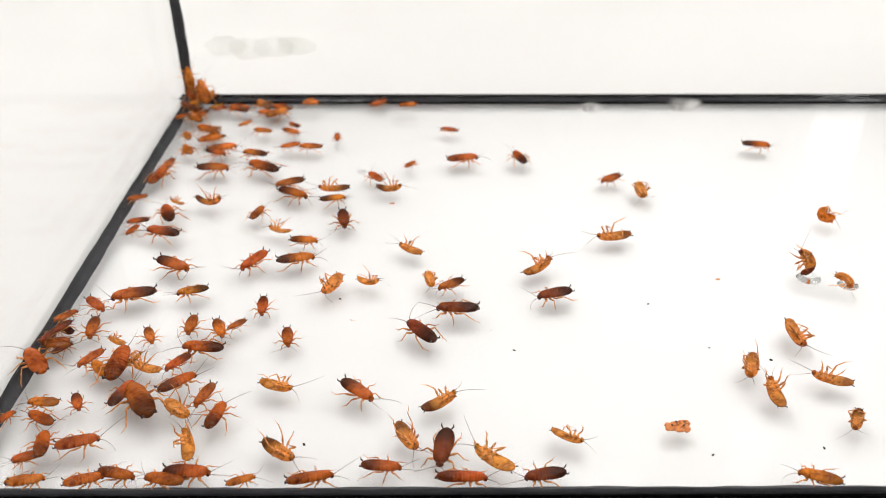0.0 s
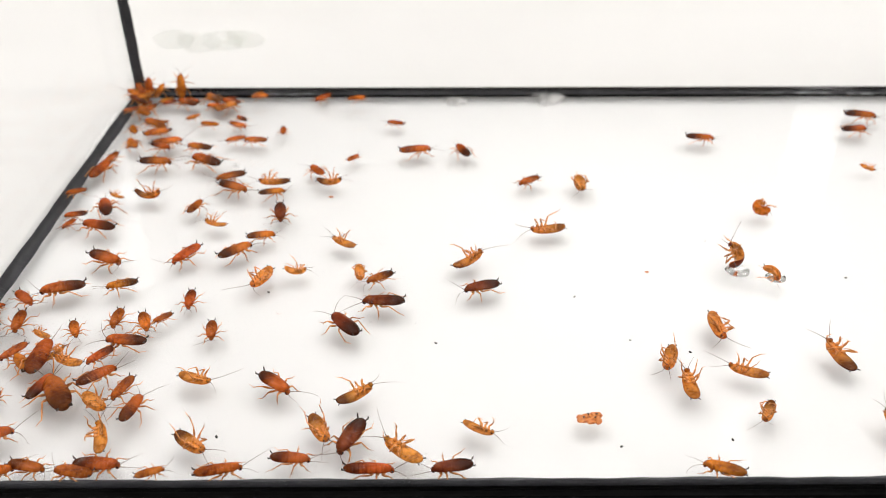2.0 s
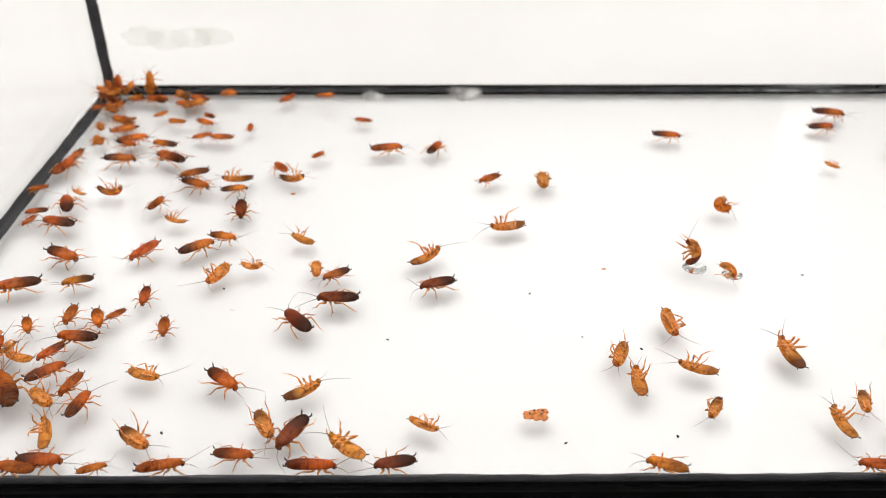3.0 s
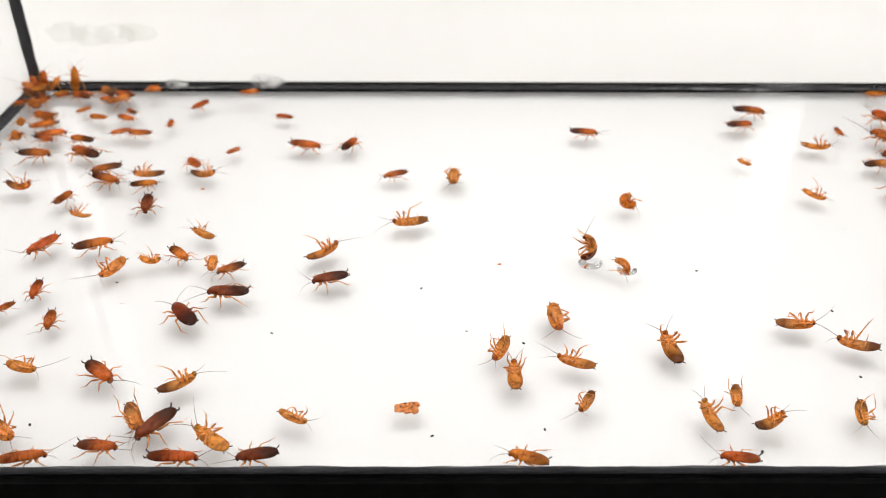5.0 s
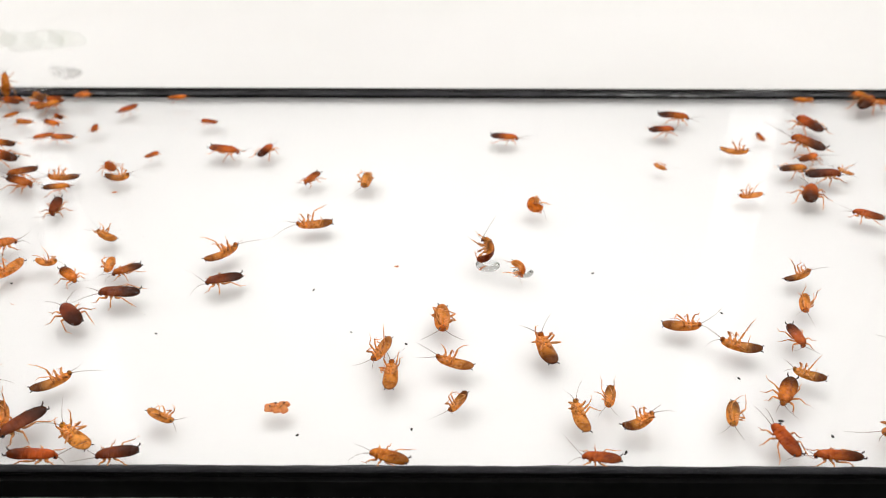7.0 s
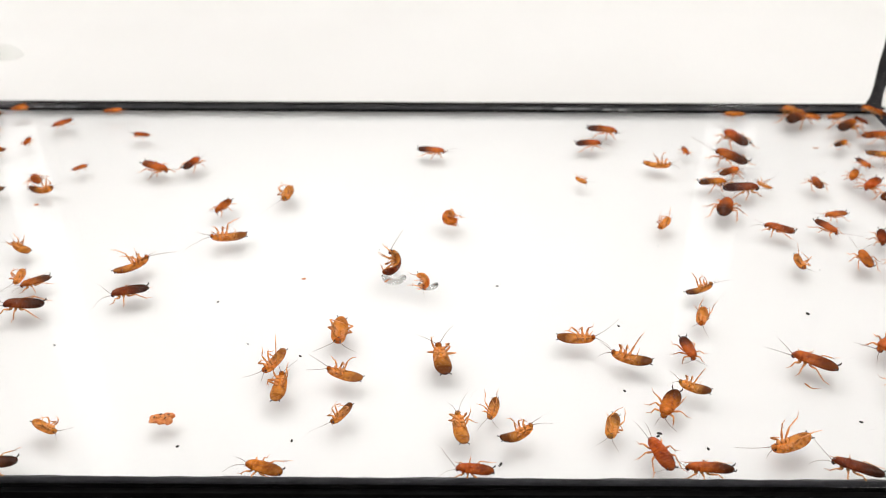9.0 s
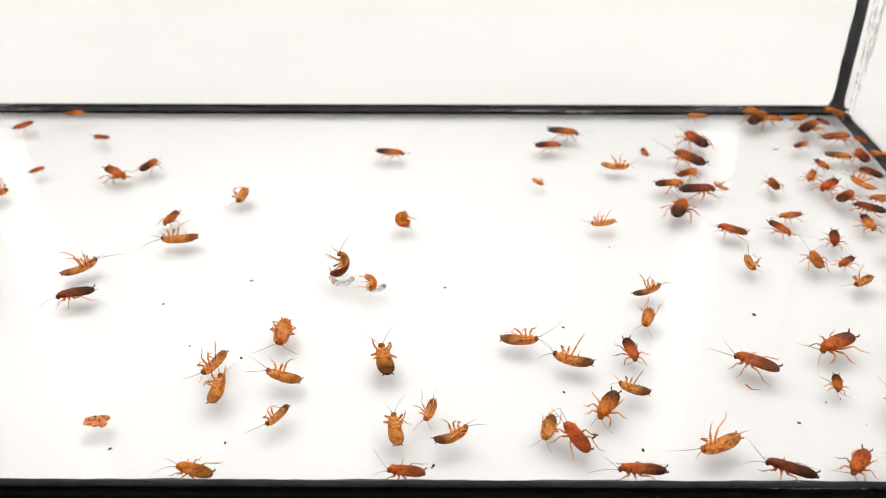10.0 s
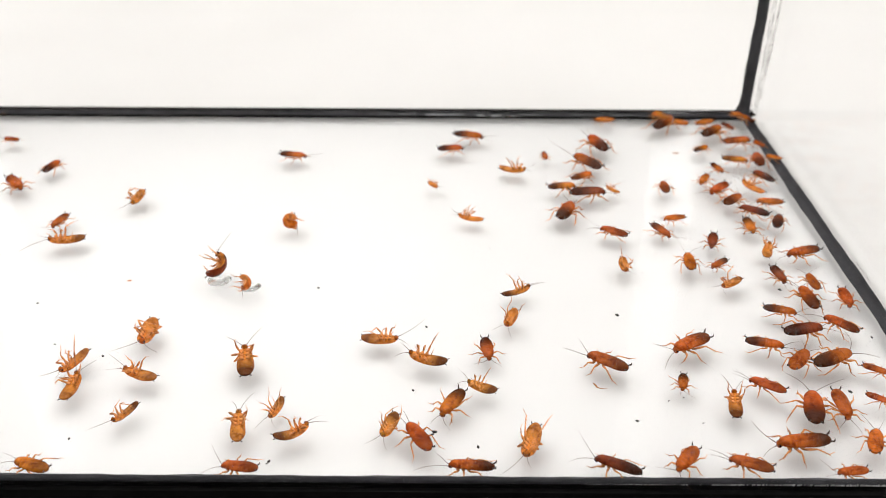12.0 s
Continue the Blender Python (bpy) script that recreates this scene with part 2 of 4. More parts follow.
def skewed(me):
    for v in me.vertices:
        if v.co.y < 0.1:
            v.co.y += SKEW * (v.co.x - 0.21)
    return me


def pane(name, *corners):
    ob = part(name, skewed(box_mesh(name, PANE, *corners)), tank)
    ob.visible_shadow = False
    return ob


FRONT_W, FRONT_E = Y0 + SKEW * (X0 - 0.21), Y0 + SKEW * (X1 - 0.21)
pane("base_pane", X0 - T, Y0 - T, BED + 0.0005, X1 + T, Y1 + T, 0.0)
pane("front_pane", X0 - T, Y0 - T, JOINT, X1 + T, Y0, H)
pane("back_pane", X0 - T, Y1, JOINT, X1 + T, Y1 + T, H)
pane("side_pane", X0 - T, Y0 + 0.0006, JOINT, X0, Y1 - 0.0006, H)
pane("side_pane", X1, Y0 + 0.0006, JOINT, X1 + T, Y1 - 0.0006, H)
part("base_edge", skewed(box_mesh("base_edge", GLASS_EDGE, X0 - T, Y0 - T - 0.0008, -0.0026, X1 + T, Y0 - T - 0.0001, -0.0010)), tank, "green polished edge of the base glass")


def bead(name, start, end, inward, up, leg, seed, sag=0.28):
    """A run of silicone in an inner corner, with a hollow face and an uneven rim."""
    rng = random.Random(seed)
    start, end, inward, up = Vector(start), Vector(end), Vector(inward), Vector(up)
    length = (end - start).length
    n = max(int(length / 0.004), 8)
    ph = [rng.uniform(0, 6.3) for _ in range(6)]
    bm = bmesh.new()
    rings = []
    for i in range(n + 1):
        t = i / n
        c = start.lerp(end, t)
        s = t * length
        wob = lambda k: 0.00022 * math.sin(s * 95 + ph[k]) + 0.00014 * math.sin(s * 310 + ph[k + 1]) + rng.uniform(-0.00007, 0.00007)
        near = min(s, length - s)
        spread = leg * (1 + 0.75 * math.exp(-(near / 0.0055) ** 2))
        a, b = spread + wob(0), spread + wob(2)
        section = [(0.0, 0.0), (a, 0.0), (a * 0.985, 0.0003)]
        for k in range(1, 6):
            u = k / 6
            hollow = 1 - sag * math.sin(math.pi * u)
            section.append((a * (1 - u) * hollow + wob(3) * 0.3, b * u * hollow + 0.0002))
        section += [(0.0003, b * 0.985), (0.0, b)]
        rings.append([bm.verts.new(c + inward * p + up * q) for p, q in section])
    rings_to_faces(bm, rings)
    return part("silicone_bead", mesh_of(name, bm, SILICONE), tank)


E = 0.0003
bead("bead_front", (X0 + E, FRONT_W + E, E), (X1 - E, FRONT_E + E, E), (0, 1, 0), (0, 0, 1), 0.0051, 1, 0.12)
bead("bead_back", (X0 + E, Y1 - E, E), (X1 - E, Y1 - E, E), (0, -1, 0), (0, 0, 1), 0.0015, 2)
bead("bead_west", (X0 + E, FRONT_W + E, E), (X0 + E, Y1 - E, E), (1, 0, 0), (0, 0, 1), 0.0040, 3)
bead("bead_east", (X1 - E, FRONT_E + E, E), (X1 - E, Y1 - E, E), (-1, 0, 0), (0, 0, 1), 0.0038, 4)
bead("bead_corner", (X0 + E, Y1 - E, E), (X0 + E, Y1 - E, H - 0.004), (1, 0, 0), (0, -1, 0), 0.0047, 5)
bead("bead_corner", (X1 - E, Y1 - E, E), (X1 - E, Y1 - E, H - 0.004), (-1, 0, 0), (0, -1, 0), 0.0050, 6)
bead("bead_corner", (X0 + E, FRONT_W + E, E), (X0 + E, FRONT_W + E, H - 0.004), (1, 0, 0), (0, 1, 0), 0.0048, 7)
bead("bead_corner", (X1 - E, FRONT_E + E, E), (X1 - E, FRONT_E + E, H - 0.004), (-1, 0, 0), (0, 1, 0), 0.0048, 8)
for c in ((X0 - T, Y0 - T - 0.0010, -0.0009, X1 + T, Y0 - T - 0.0001, 0.0064), (X0 - T, Y0 - T, E, X1 + T, Y0 - E, JOINT - E),
          (X0 + E, Y0 + 0.00005, E, X1 - E, Y0 + 0.00025, 0.0027), (X0 - T, Y1 + T + 0.0001, BED + 0.0006, X1 + T, Y1 + T + 0.0012, JOINT - E),
          (X0 - T, Y1 + E, E, X1 + T, Y1 + 0.003, JOINT - E), (X0 - 0.0012, Y0 + 0.003, E, X0 - E, Y1, JOINT - E), (X1 + E, Y0 + 0.003, E, X1 + 0.0012, Y1, JOINT - E)):
    part("silicone_joint", skewed(box_mesh("silicone_joint", SEAM, *c)), tank)
# towards the east end pale ribs stand in for a highlight along the bead
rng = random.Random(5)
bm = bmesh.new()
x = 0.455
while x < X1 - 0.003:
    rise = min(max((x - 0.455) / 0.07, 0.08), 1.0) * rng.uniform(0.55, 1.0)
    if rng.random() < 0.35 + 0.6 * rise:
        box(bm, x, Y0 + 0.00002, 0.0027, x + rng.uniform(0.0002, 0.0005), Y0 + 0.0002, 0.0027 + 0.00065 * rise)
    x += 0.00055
part("silicone_glint", skewed(mesh_of("silicone_glint", bm, RIM_GLINT, False)), tank, "pale ribs imitating a highlight where silicone meets the front glass")


# ---- cockroaches ----
def bend(p, curl):
    """Bends a body that lies along x in the plane of x and z, head and tail towards the belly."""
    if not curl:
        return Vector(p)
    r = 1.0 / curl
    a = p[0] * curl
    return Vector(((r + p[2]) * math.sin(a), p[1], (r + p[2]) * math.cos(a) - r))


def half_width(s):
    return np.interp(s, (0.02, 0.05, 0.09, 0.16, 0.25, 0.40, 0.58, 0.72, 0.84, 0.92, 0.97, 1.0), (0.055, 0.095, 0.124, 0.152, 0.169, 0.182, 0.198, 0.194, 0.168, 0.132, 0.093, 0.048))


def plates(name, spans, curl, top=0.105, under=0.085, flatten=1.0):
    """Overlapping back plates from s to s along the body, as one closed shell with a sharp margin."""
    top, under = top * flatten, under * flatten
    bm = bmesh.new()
    tail, belly, rim = (bm.verts.layers.float.new(k) for k in ("tail", "belly", "rim"))
    rings = []
    for a, b in spans:
        for u, swell, edge in ((0.0, 0.965, 0.22), (0.10, 0.978, 0.0), (0.5, 0.998, 0.0), (0.80, 1.012, 0.06), (0.93, 1.020, 0.27), (1.0, 0.995, 0.42)):
            s = a + (b - a) * u
            w = half_width(s) * swell
            flat = min(w / 0.165, 1.0)
            ring = []
            for k in range(18):
                t = 2 * math.pi * k / 18
                y, z = math.cos(t), math.sin(t)
                zz = top * swell * flat * (1 - abs(y) ** 2.3) if z > 0 else -under * flat * (2 - swell) * (1 - abs(y) ** 3.2)
                v = bm.verts.new(bend((0.5 - s, w * y, zz), curl))
                v[tail] = min(max((s - 0.38) / 0.42, 0.0), 1.0) * (0.90 if u < 0.9 else 1.0)
                v[belly] = 1.0 if z < -0.15 else 0.35 if u in (0.0, 1.0) and z < 0.2 else 0.0
                v[rim] = edge * (1.0 if z > -0.15 else 1.2)
                ring.append(v)
            rings.append(ring)
    rings_to_faces(bm, rings)
    return mesh_of(name, bm, SHELL)


def ball(name, mat, centre, size, curl, tail_value=0.0):
    bm = bmesh.new()
    bmesh.ops.create_uvsphere(bm, u_segments=10, v_segments=7, radius=1.0)
    tail, belly = bm.verts.layers.float.new("tail"), bm.verts.layers.float.new("belly")
    for v in bm.verts:
        v.co = bend([centre[i] + v.co[i] * size[i] for i in range(3)], curl)
        v[tail] = tail_value
    return mesh_of(name, bm, mat)


def strand(name, mat, points, radii, sides=5):
    bm = bmesh.new()
    tail, belly = bm.verts.layers.float.new("tail"), bm.verts.layers.float.new("belly")
    tube(bm, points, radii, sides)
    return mesh_of(name, bm, mat)


GROUND = -0.150     # how far below the body's margin the feet stand


def leg_mesh(pair, side, state, variant, rng):
    """One leg from its hip: broad coxa, stout thigh, spiny shin and a thin jointed foot."""
    j = lambda a: rng.uniform(-a, a)
    thigh, shin, foot = ((0.16, 0.14, 0.11), (0.19, 0.19, 0.12), (0.25, 0.30, 0.16))[pair]
    turn = radians((46, 96, 140)[pair] + j(14)) * side
    out = Vector((math.cos(turn), math.sin(turn), 0))
    coxa = Vector((-0.025, 0.085 * side, -0.035 if state == "standing" else -0.055))
    if state != "standing":
        shin *= 0.92
    if state == "standing":
        knee = coxa + out * thigh * 0.95 + Vector((0, 0, thigh * (0.36 + j(0.16))))
        turn += radians((-16, 8, 22)[pair] + j(16)) * side
        drop = knee.z - (GROUND + 0.075)
        reach = math.sqrt(max(shin ** 2 - drop ** 2, 0.004))
        ankle = knee + Vector((math.cos(turn), math.sin(turn), 0)) * reach
        ankle.z = GROUND + 0.075
        turn += radians(j(28))
        toe = ankle + Vector((math.cos(turn), math.sin(turn), 0)) * foot
        toe.z = GROUND + 0.069
    else:
        # feet in the air: the belly faces up once the body is turned over
        folded = rng.random() < (0.72 if variant % 2 else 0.38)
        rise = radians(rng.uniform(5, 25) if folded else rng.uniform(38, 78))
        knee = coxa + (out * math.cos(rise) - Vector((0, 0, math.sin(rise)))) * thigh * 0.92
        if folded:
            back = Vector((-math.cos(turn) * 0.5 - 0.35 + j(0.35), -math.sin(turn) * 0.9, -0.30 + j(0.15)))
        else:
            back = Vector(((0.5, -0.2, -0.8)[pair] + j(0.5), math.sin(turn) * j(0.9), -0.75 + j(0.35)))
        back.normalize()
        ankle = knee + back * shin * 0.92
        toe = ankle + (back + Vector((j(0.8), j(0.8), j(0.5)))).normalized() * foot
    bm = bmesh.new()
    tail, belly = bm.verts.layers.float.new("tail"), bm.verts.layers.float.new("belly")
    mid = toe.lerp(ankle, 0.5) + Vector((j(0.012), j(0.012), 0.004))
    pts = [Vector((0, 0.0, 0.02)), coxa * 0.45, coxa * 0.9, coxa, coxa.lerp(knee, 0.18), coxa.lerp(knee, 0.5), coxa.lerp(knee, 0.88), knee,
           knee.lerp(ankle, 0.10), knee.lerp(ankle, 0.6), ankle, ankle.lerp(mid, 0.4), mid, toe]
    rad = [0.030, 0.044, 0.031, 0.018, 0.023, 0.027, 0.018, 0.013, 0.0140, 0.0122, 0.0100, 0.0068, 0.0062, 0.0042]
    tube(bm, pts, rad, 7)
    along = (ankle - knee).normalized()
    across = along.cross(Vector((0.2, 0.3, 1))).normalized()
    lift = along.cross(across)
    for k, u in enumerate((0.22, 0.4, 0.55, 0.7, 0.84, 0.97)):
        way = (across * (1 if k % 2 else -1) + lift * j(0.8) + along * 0.8).normalized()
        root = knee.lerp(ankle, u)
        tube(bm, [root, root + way * 0.030, root + way * 0.046], [0.0065, 0.0035, 0.0012], 3)
    return mesh_of("leg", bm, LIMB)


STATES = {"standing": (0.12, 0), "supine": (0.45, 1), "curled": (1.35, 1), "side": (2.5, 2), "ball": (4.5, 2)}
KINDS = {}


def anatomy(state, variant):
    """Meshes of one posture: (part name, mesh, hip or None, colour class)."""
    key = (state, variant)
    if key in KINDS:
        return KINDS[key]
    rng = random.Random(31 * variant + len(state))
    curl = STATES[state][0] + (rng.uniform(-0.25, 0.45) if state != "standing" else rng.uniform(-0.1, 0.1))
    thin = 1.0 if state == "standing" else 0.80
    rows = [("pronotum", plates("pronotum", ((0.045, 0.235),), curl, 0.10, flatten=thin), None, "front"),
            ("thorax", plates("thorax", ((0.225, 0.345), (0.335, 0.465)), curl, flatten=thin), None, "front"),
            ("abdomen", plates("abdomen", tuple((0.455 + 0.077 * i, 0.541 + 0.077 * i - 0.0005 * i) for i in range(7)), curl, flatten=thin), None, "rear"),
            ("head", ball("head", SHELL, (0.465, 0, -0.05), (0.055, 0.075, 0.072), curl, 0.35), None, "front")]
    rows.append(("mouthparts", ball("mouthparts", CERCUS, (0.462, 0, -0.116), (0.018, 0.024, 0.020), curl), None, "eye"))
    up = state == "standing"
    for side in (1, -1):
        rows.append(("eye", ball("eye", EYE, (0.474, 0.062 * side, -0.040), (0.024, 0.018, 0.032), curl), None, "eye"))
        base = bend((0.505, 0.035 * side, -0.045), curl)
        aim = Vector((1.0, side * rng.uniform(0.2, 0.9), rng.uniform(0.1, 0.5) if up else rng.uniform(-0.25, 0.15))).normalized()
        drift = Vector((rng.uniform(-0.8, 0.1), side * rng.uniform(-0.6, 0.9), rng.uniform(-0.55, -0.15) if up else rng.uniform(0.0, 0.15)))
        span = rng.uniform(0.45, 0.85)
        pts = [base + aim * span * u + drift * 0.42 * span * u * u for u in (0, 0.08, 0.2, 0.35, 0.5, 0.65, 0.8, 0.9, 1.0)]
        rows.append(("antenna", strand("antenna", FEELER, [q - base for q in pts], [0.0095, 0.0080, 0.0064, 0.0055, 0.0047, 0.0040, 0.0033, 0.0028, 0.0022]), base, "feeler"))
        for pair, s in enumerate((0.19, 0.31, 0.43)):
            hip = bend((0.5 - s, 0.040 * side, -0.075), curl)
            rows.append(("leg", leg_mesh(pair, side, state, variant, rng), hip, "limb"))
        base = bend((-0.440, 0.075 * side, 0.020), curl)
        tip = base + Vector((-0.078, 0.046 * side, 0.095 if up else 0.0))
        bow = base.lerp(tip, 0.5) + Vector((-0.034, 0.026 * side, -0.020))
        rows.append(("cercus", strand("cercus", CERCUS, [base, base.lerp(bow, 0.5), bow, bow.lerp(tip, 0.5), tip], [k * (1.0 if up else 0.75) for k in (0.012, 0.019, 0.020, 0.014, 0.003)], 6), None, "feeler"))
    low = min(min((v.co.z if hip is None else v.co.z + hip.z) for v in me.vertices) for kind, me, hip, cls in rows)
    high = max(v.co.z for kind, me, hip, cls in rows[:3] for v in me.vertices)
    KINDS[key] = rows, low, high
    return KINDS[key]


SHADES = {1: (0.76, 0.275, 0.042), 2: (0.60, 0.162, 0.017), 3: (0.46, 0.092, 0.012), 4: (0.21, 0.034, 0.008)}
WORDS = {1: "pale amber", 2: "orange-amber", 3: "reddish-brown", 4: "dark red-brown"}
DOING = {"standing": "standing on glass floor", "supine": "lying on its back", "curled": "lying curled on its back", "side": "lying curled on its side", "ball": "rolled up on its side"}
COUNT = [0]
LEAN = 0.085       # standing bodies are carried clear of the floor, a little nearer than their mark


def stance(x, y, heading, length, state, variant=0, z=0.0, pitch=0.0, roll=0.0):
    """Where a cockroach of that length stands: its belly line's pose, so that feet or back touch the support."""
    rows, low, high = anatomy(state, variant)
    if STATES[state][1] == 2:
        return pose(x, y, z + 0.19 * length, 90 + roll, pitch, heading)
    if STATES[state][1]:
        return pose(x, y, z + high * length, 180 + roll, pitch, heading)
    return pose(x, y - LEAN * length, z - low * length, roll, pitch, heading)


def cockroach(x, y, heading, length, state, shade, dark, z=0.0, pitch=0.0, roll=0.0, variant=None):
    COUNT[0] += 1
    rng = random.Random(COUNT[0])
    if variant is None:
        variant = COUNT[0] % 9
    if 0.001 < z < 0.0013:
        y, z = y + 0.0015 + LEAN * length, 0.0
    tight = state == "standing" and y - (LEAN + 0.56) * length < Y0 + SKEW * (x - 0.21)
    if state in ("supine", "curled"):
        roll += rng.uniform(-16, 16)
    tail = " with dark abdomen" if dark > 0.55 else ""
    thing = tagged(new("cockroach"), f"{WORDS[shade]} cockroach nymph{tail} {DOING[state]}", "cockroach", "cockroaches in the tank")
    thing.matrix_basis = stance(x, y, heading, length, state, variant, z, pitch, roll)
    thing.scale = (length, length * rng.uniform(0.94, 1.06) * (0.75 if tight else 1.0 if state == "standing" else 0.92), length)
    base = [c * rng.uniform(0.88, 1.12) for c in SHADES[shade]]
    limb = [0.8 * c + 0.2 * d for c, d in zip((0.78, 0.36, 0.11), base)]
    rows, low, high = anatomy(state, variant)
    for kind, me, hip, cls in rows:
        ob = part(kind, me, thing)
        if hip is not None:
            ob.location = hip
        ob.color = (*(limb if cls == "limb" else base), dark if state == "standing" else dark ** 1.6)
    return thing


cockroach(0.0626, 0.0587, 173, 0.0163, "standing", 3, 0.7)
cockroach(0.0549, 0.0504, -130, 0.0115, "standing", 3, 0.6)
cockroach(0.0576, 0.0388, 40, 0.0149, "standing", 3, 0.6)
cockroach(0.0692, 0.0324, -109, 0.0123, "standing", 3, 0.3)
cockroach(0.0757, 0.0218, 78, 0.0136, "standing", 3, 0.6)
cockroach(0.0611, 0.0244, -40, 0.0136, "supine", 1, 0.37)
cockroach(0.0473, 0.0287, 125, 0.0210, "standing", 3, 0.6)
cockroach(0.0391, 0.0328, 73, 0.0139, "standing", 3, 0.8)
cockroach(0.0331, 0.0488, 92, 0.0198, "standing", 3, 0.5)
cockroach(0.0265, 0.0464, 132, 0.0115, "standing", 2, 0.2)
cockroach(0.0439, 0.0465, 161, 0.0124, "supine", 1, 0.37)
cockroach(0.0274, 0.0627, 151, 0.0085, "supine", 1, 0.37)
cockroach(0.0210, 0.0526, -126, 0.0115, "standing", 3, 0.2)
cockroach(0.0038, 0.0459, 130, 0.0178, "standing", 3, 0.1, z=0.0035)
cockroach(0.0047, 0.0606, 173, 0.0116, "standing", 3, 0.3)
cockroach(0.0053, 0.0673, -122, 0.0090, "standing", 4, 0.5, z=0.0035)
cockroach(0.0036, 0.0740, -137, 0.0085, "standing", 3, 0.4, z=0.0035)
cockroach(0.0017, 0.0620, -110, 0.0085, "standing", 4, 0.5, z=0.0035)
cockroach(0.0241, 0.0287, -63, 0.0093, "standing", 3, 0.6)
cockroach(0.0123, 0.0282, 175, 0.0116, "standing", 2, 0.4)
cockroach(0.0145, 0.0203, 150, 0.0122, "standing", 3, 0.4)
cockroach(0.0316, 0.0087, 18, 0.0143, "standing", 3, 0.2)
cockroach(0.0199, 0.0079, 103, 0.0126, "standing", 3, 0.5)
cockroach(0.0158, 0.0026, -157, 0.0085, "standing", 3, 0.2)
cockroach(0.0038, 0.0167, 55, 0.0085, "standing", 3, 0.3, z=0.0035)
cockroach(0.0209, -0.0106, 13, 0.0113, "standing", 2, 0.1, z=0.0012)
cockroach(0.0394, -0.0104, 17, 0.0124, "standing", 3, 0.1, z=0.0012)
cockroach(0.0492, -0.0052, -13, 0.0128, "standing", 3, 0.5)
cockroach(0.0655, -0.0101, 170, 0.0134, "standing", 3, 0.3, z=0.0012)
cockroach(0.0720, -0.0043, -1, 0.0153, "standing", 3, 0.9)
cockroach(0.0692, 0.0066, 109, 0.0148, "supine", 1, 0.37)
cockroach(0.0902, -0.0099, 22, 0.0094, "standing", 2, 0.2, z=0.0012)
cockroach(0.1003, 0.0047, -39, 0.0151, "supine", 1, 0.81)
cockroach(0.1126, -0.0096, 13, 0.0153, "standing", 3, 0.3, z=0.0012)
cockroach(0.0941, 0.0369, -21, 0.0135, "supine", 1, 0.48)
cockroach(0.1240, 0.0349, -40, 0.0153, "standing", 3, 0.8)
cockroach(0.1537, 0.0282, 36, 0.0149, "supine", 1, 0.92)
cockroach(0.1432, 0.0110, -62, 0.0150, "supine", 1, 0.7)
cockroach(0.1352, -0.0013, -4, 0.0133, "standing", 3, 0.6)
cockroach(0.1616, -0.0091, 0, 0.0164, "standing", 3, 0.6, z=0.0012)
cockroach(0.1725, 0.0011, 142, 0.0161, "supine", 1, 0.26)
cockroach(0.1888, -0.0074, -170, 0.0138, "standing", 4, 0.7, z=0.0012)
cockroach(0.1976, 0.0120, -32, 0.0120, "supine", 1, 0.37)
cockroach(0.2772, -0.0079, 160, 0.0135, "standing", 2, 0.4, z=0.0012)
cockroach(0.0243, 0.1417, 162, 0.0170, "standing", 3, 0.8)
cockroach(0.0358, 0.1154, -27, 0.0169, "standing", 3, 0.9)
cockroach(0.0255, 0.0928, -166, 0.0182, "standing", 3, 0.8)
cockroach(0.0491, 0.0961, -164, 0.0130, "standing", 2, 0.7)
cockroach(0.0113, 0.0865, -42, 0.0122, "standing", 3, 0.1)
cockroach(0.0155, 0.0710, -82, 0.0129, "standing", 3, 0.5)
cockroach(0.0393, 0.0665, -64, 0.0103, "standing", 2, 0.5)
cockroach(0.0542, 0.0731, -89, 0.0115, "standing", 3, 0.3)
cockroach(0.0659, 0.0710, -66, 0.0117, "standing", 2, 0.5)
cockroach(0.0723, 0.0735, -138, 0.0085, "standing", 3, 0.4)
cockroach(0.0709, 0.1185, -123, 0.0158, "standing", 3, 0.1)
cockroach(0.0778, 0.1439, 165, 0.0113, "supine", 1, 0.37)
cockroach(0.0805, 0.0858, -84, 0.0119, "standing", 3, 0.6)
cockroach(0.0939, 0.0656, -79, 0.0112, "standing", 3, 0.4)
cockroach(0.1071, 0.1000, -111, 0.0158, "supine", 1, 0.37)
cockroach(0.1398, 0.1277, 146, 0.0126, "supine", 2, 0.48)
cockroach(0.1488, 0.1042, -81, 0.0120, "supine", 1, 0.26)
cockroach(0.1579, 0.1012, -149, 0.0124, "standing", 3, 0.7)
cockroach(0.1606, 0.0837, 178, 0.0171, "standing", 4, 0.8)
cockroach(0.1463, 0.0686, 129, 0.0172, "standing", 4, 0.8)
cockroach(0.0046, 0.1685, -160, 0.0096, "standing", 3, 0.2, z=0.0035)
cockroach(0.0068, 0.1959, 79, 0.0177, "standing", 3, 0.3)
cockroach(0.0081, 0.2092, -104, 0.0124, "standing", 3, 0.5)
cockroach(0.0093, 0.1525, -169, 0.0105, "standing", 3, 0.8)
cockroach(0.0086, 0.1447, -114, 0.0085, "standing", 3, 0.2)
cockroach(0.0228, 0.1702, 153, 0.0085, "supine", 1, 0.37)
cockroach(0.0218, 0.1585, 113, 0.0163, "standing", 3, 0.8)
cockroach(0.0385, 0.1694, -13, 0.0149, "curled", 2, 0.81)
cockroach(0.0142, 0.2259, 121, 0.0126, "standing", 2, 0.2)
cockroach(0.0235, 0.2394, 27, 0.0135, "standing", 2, 0.2)
cockroach(0.0190, 0.2520, 151, 0.0142, "standing", 2, 0.3)
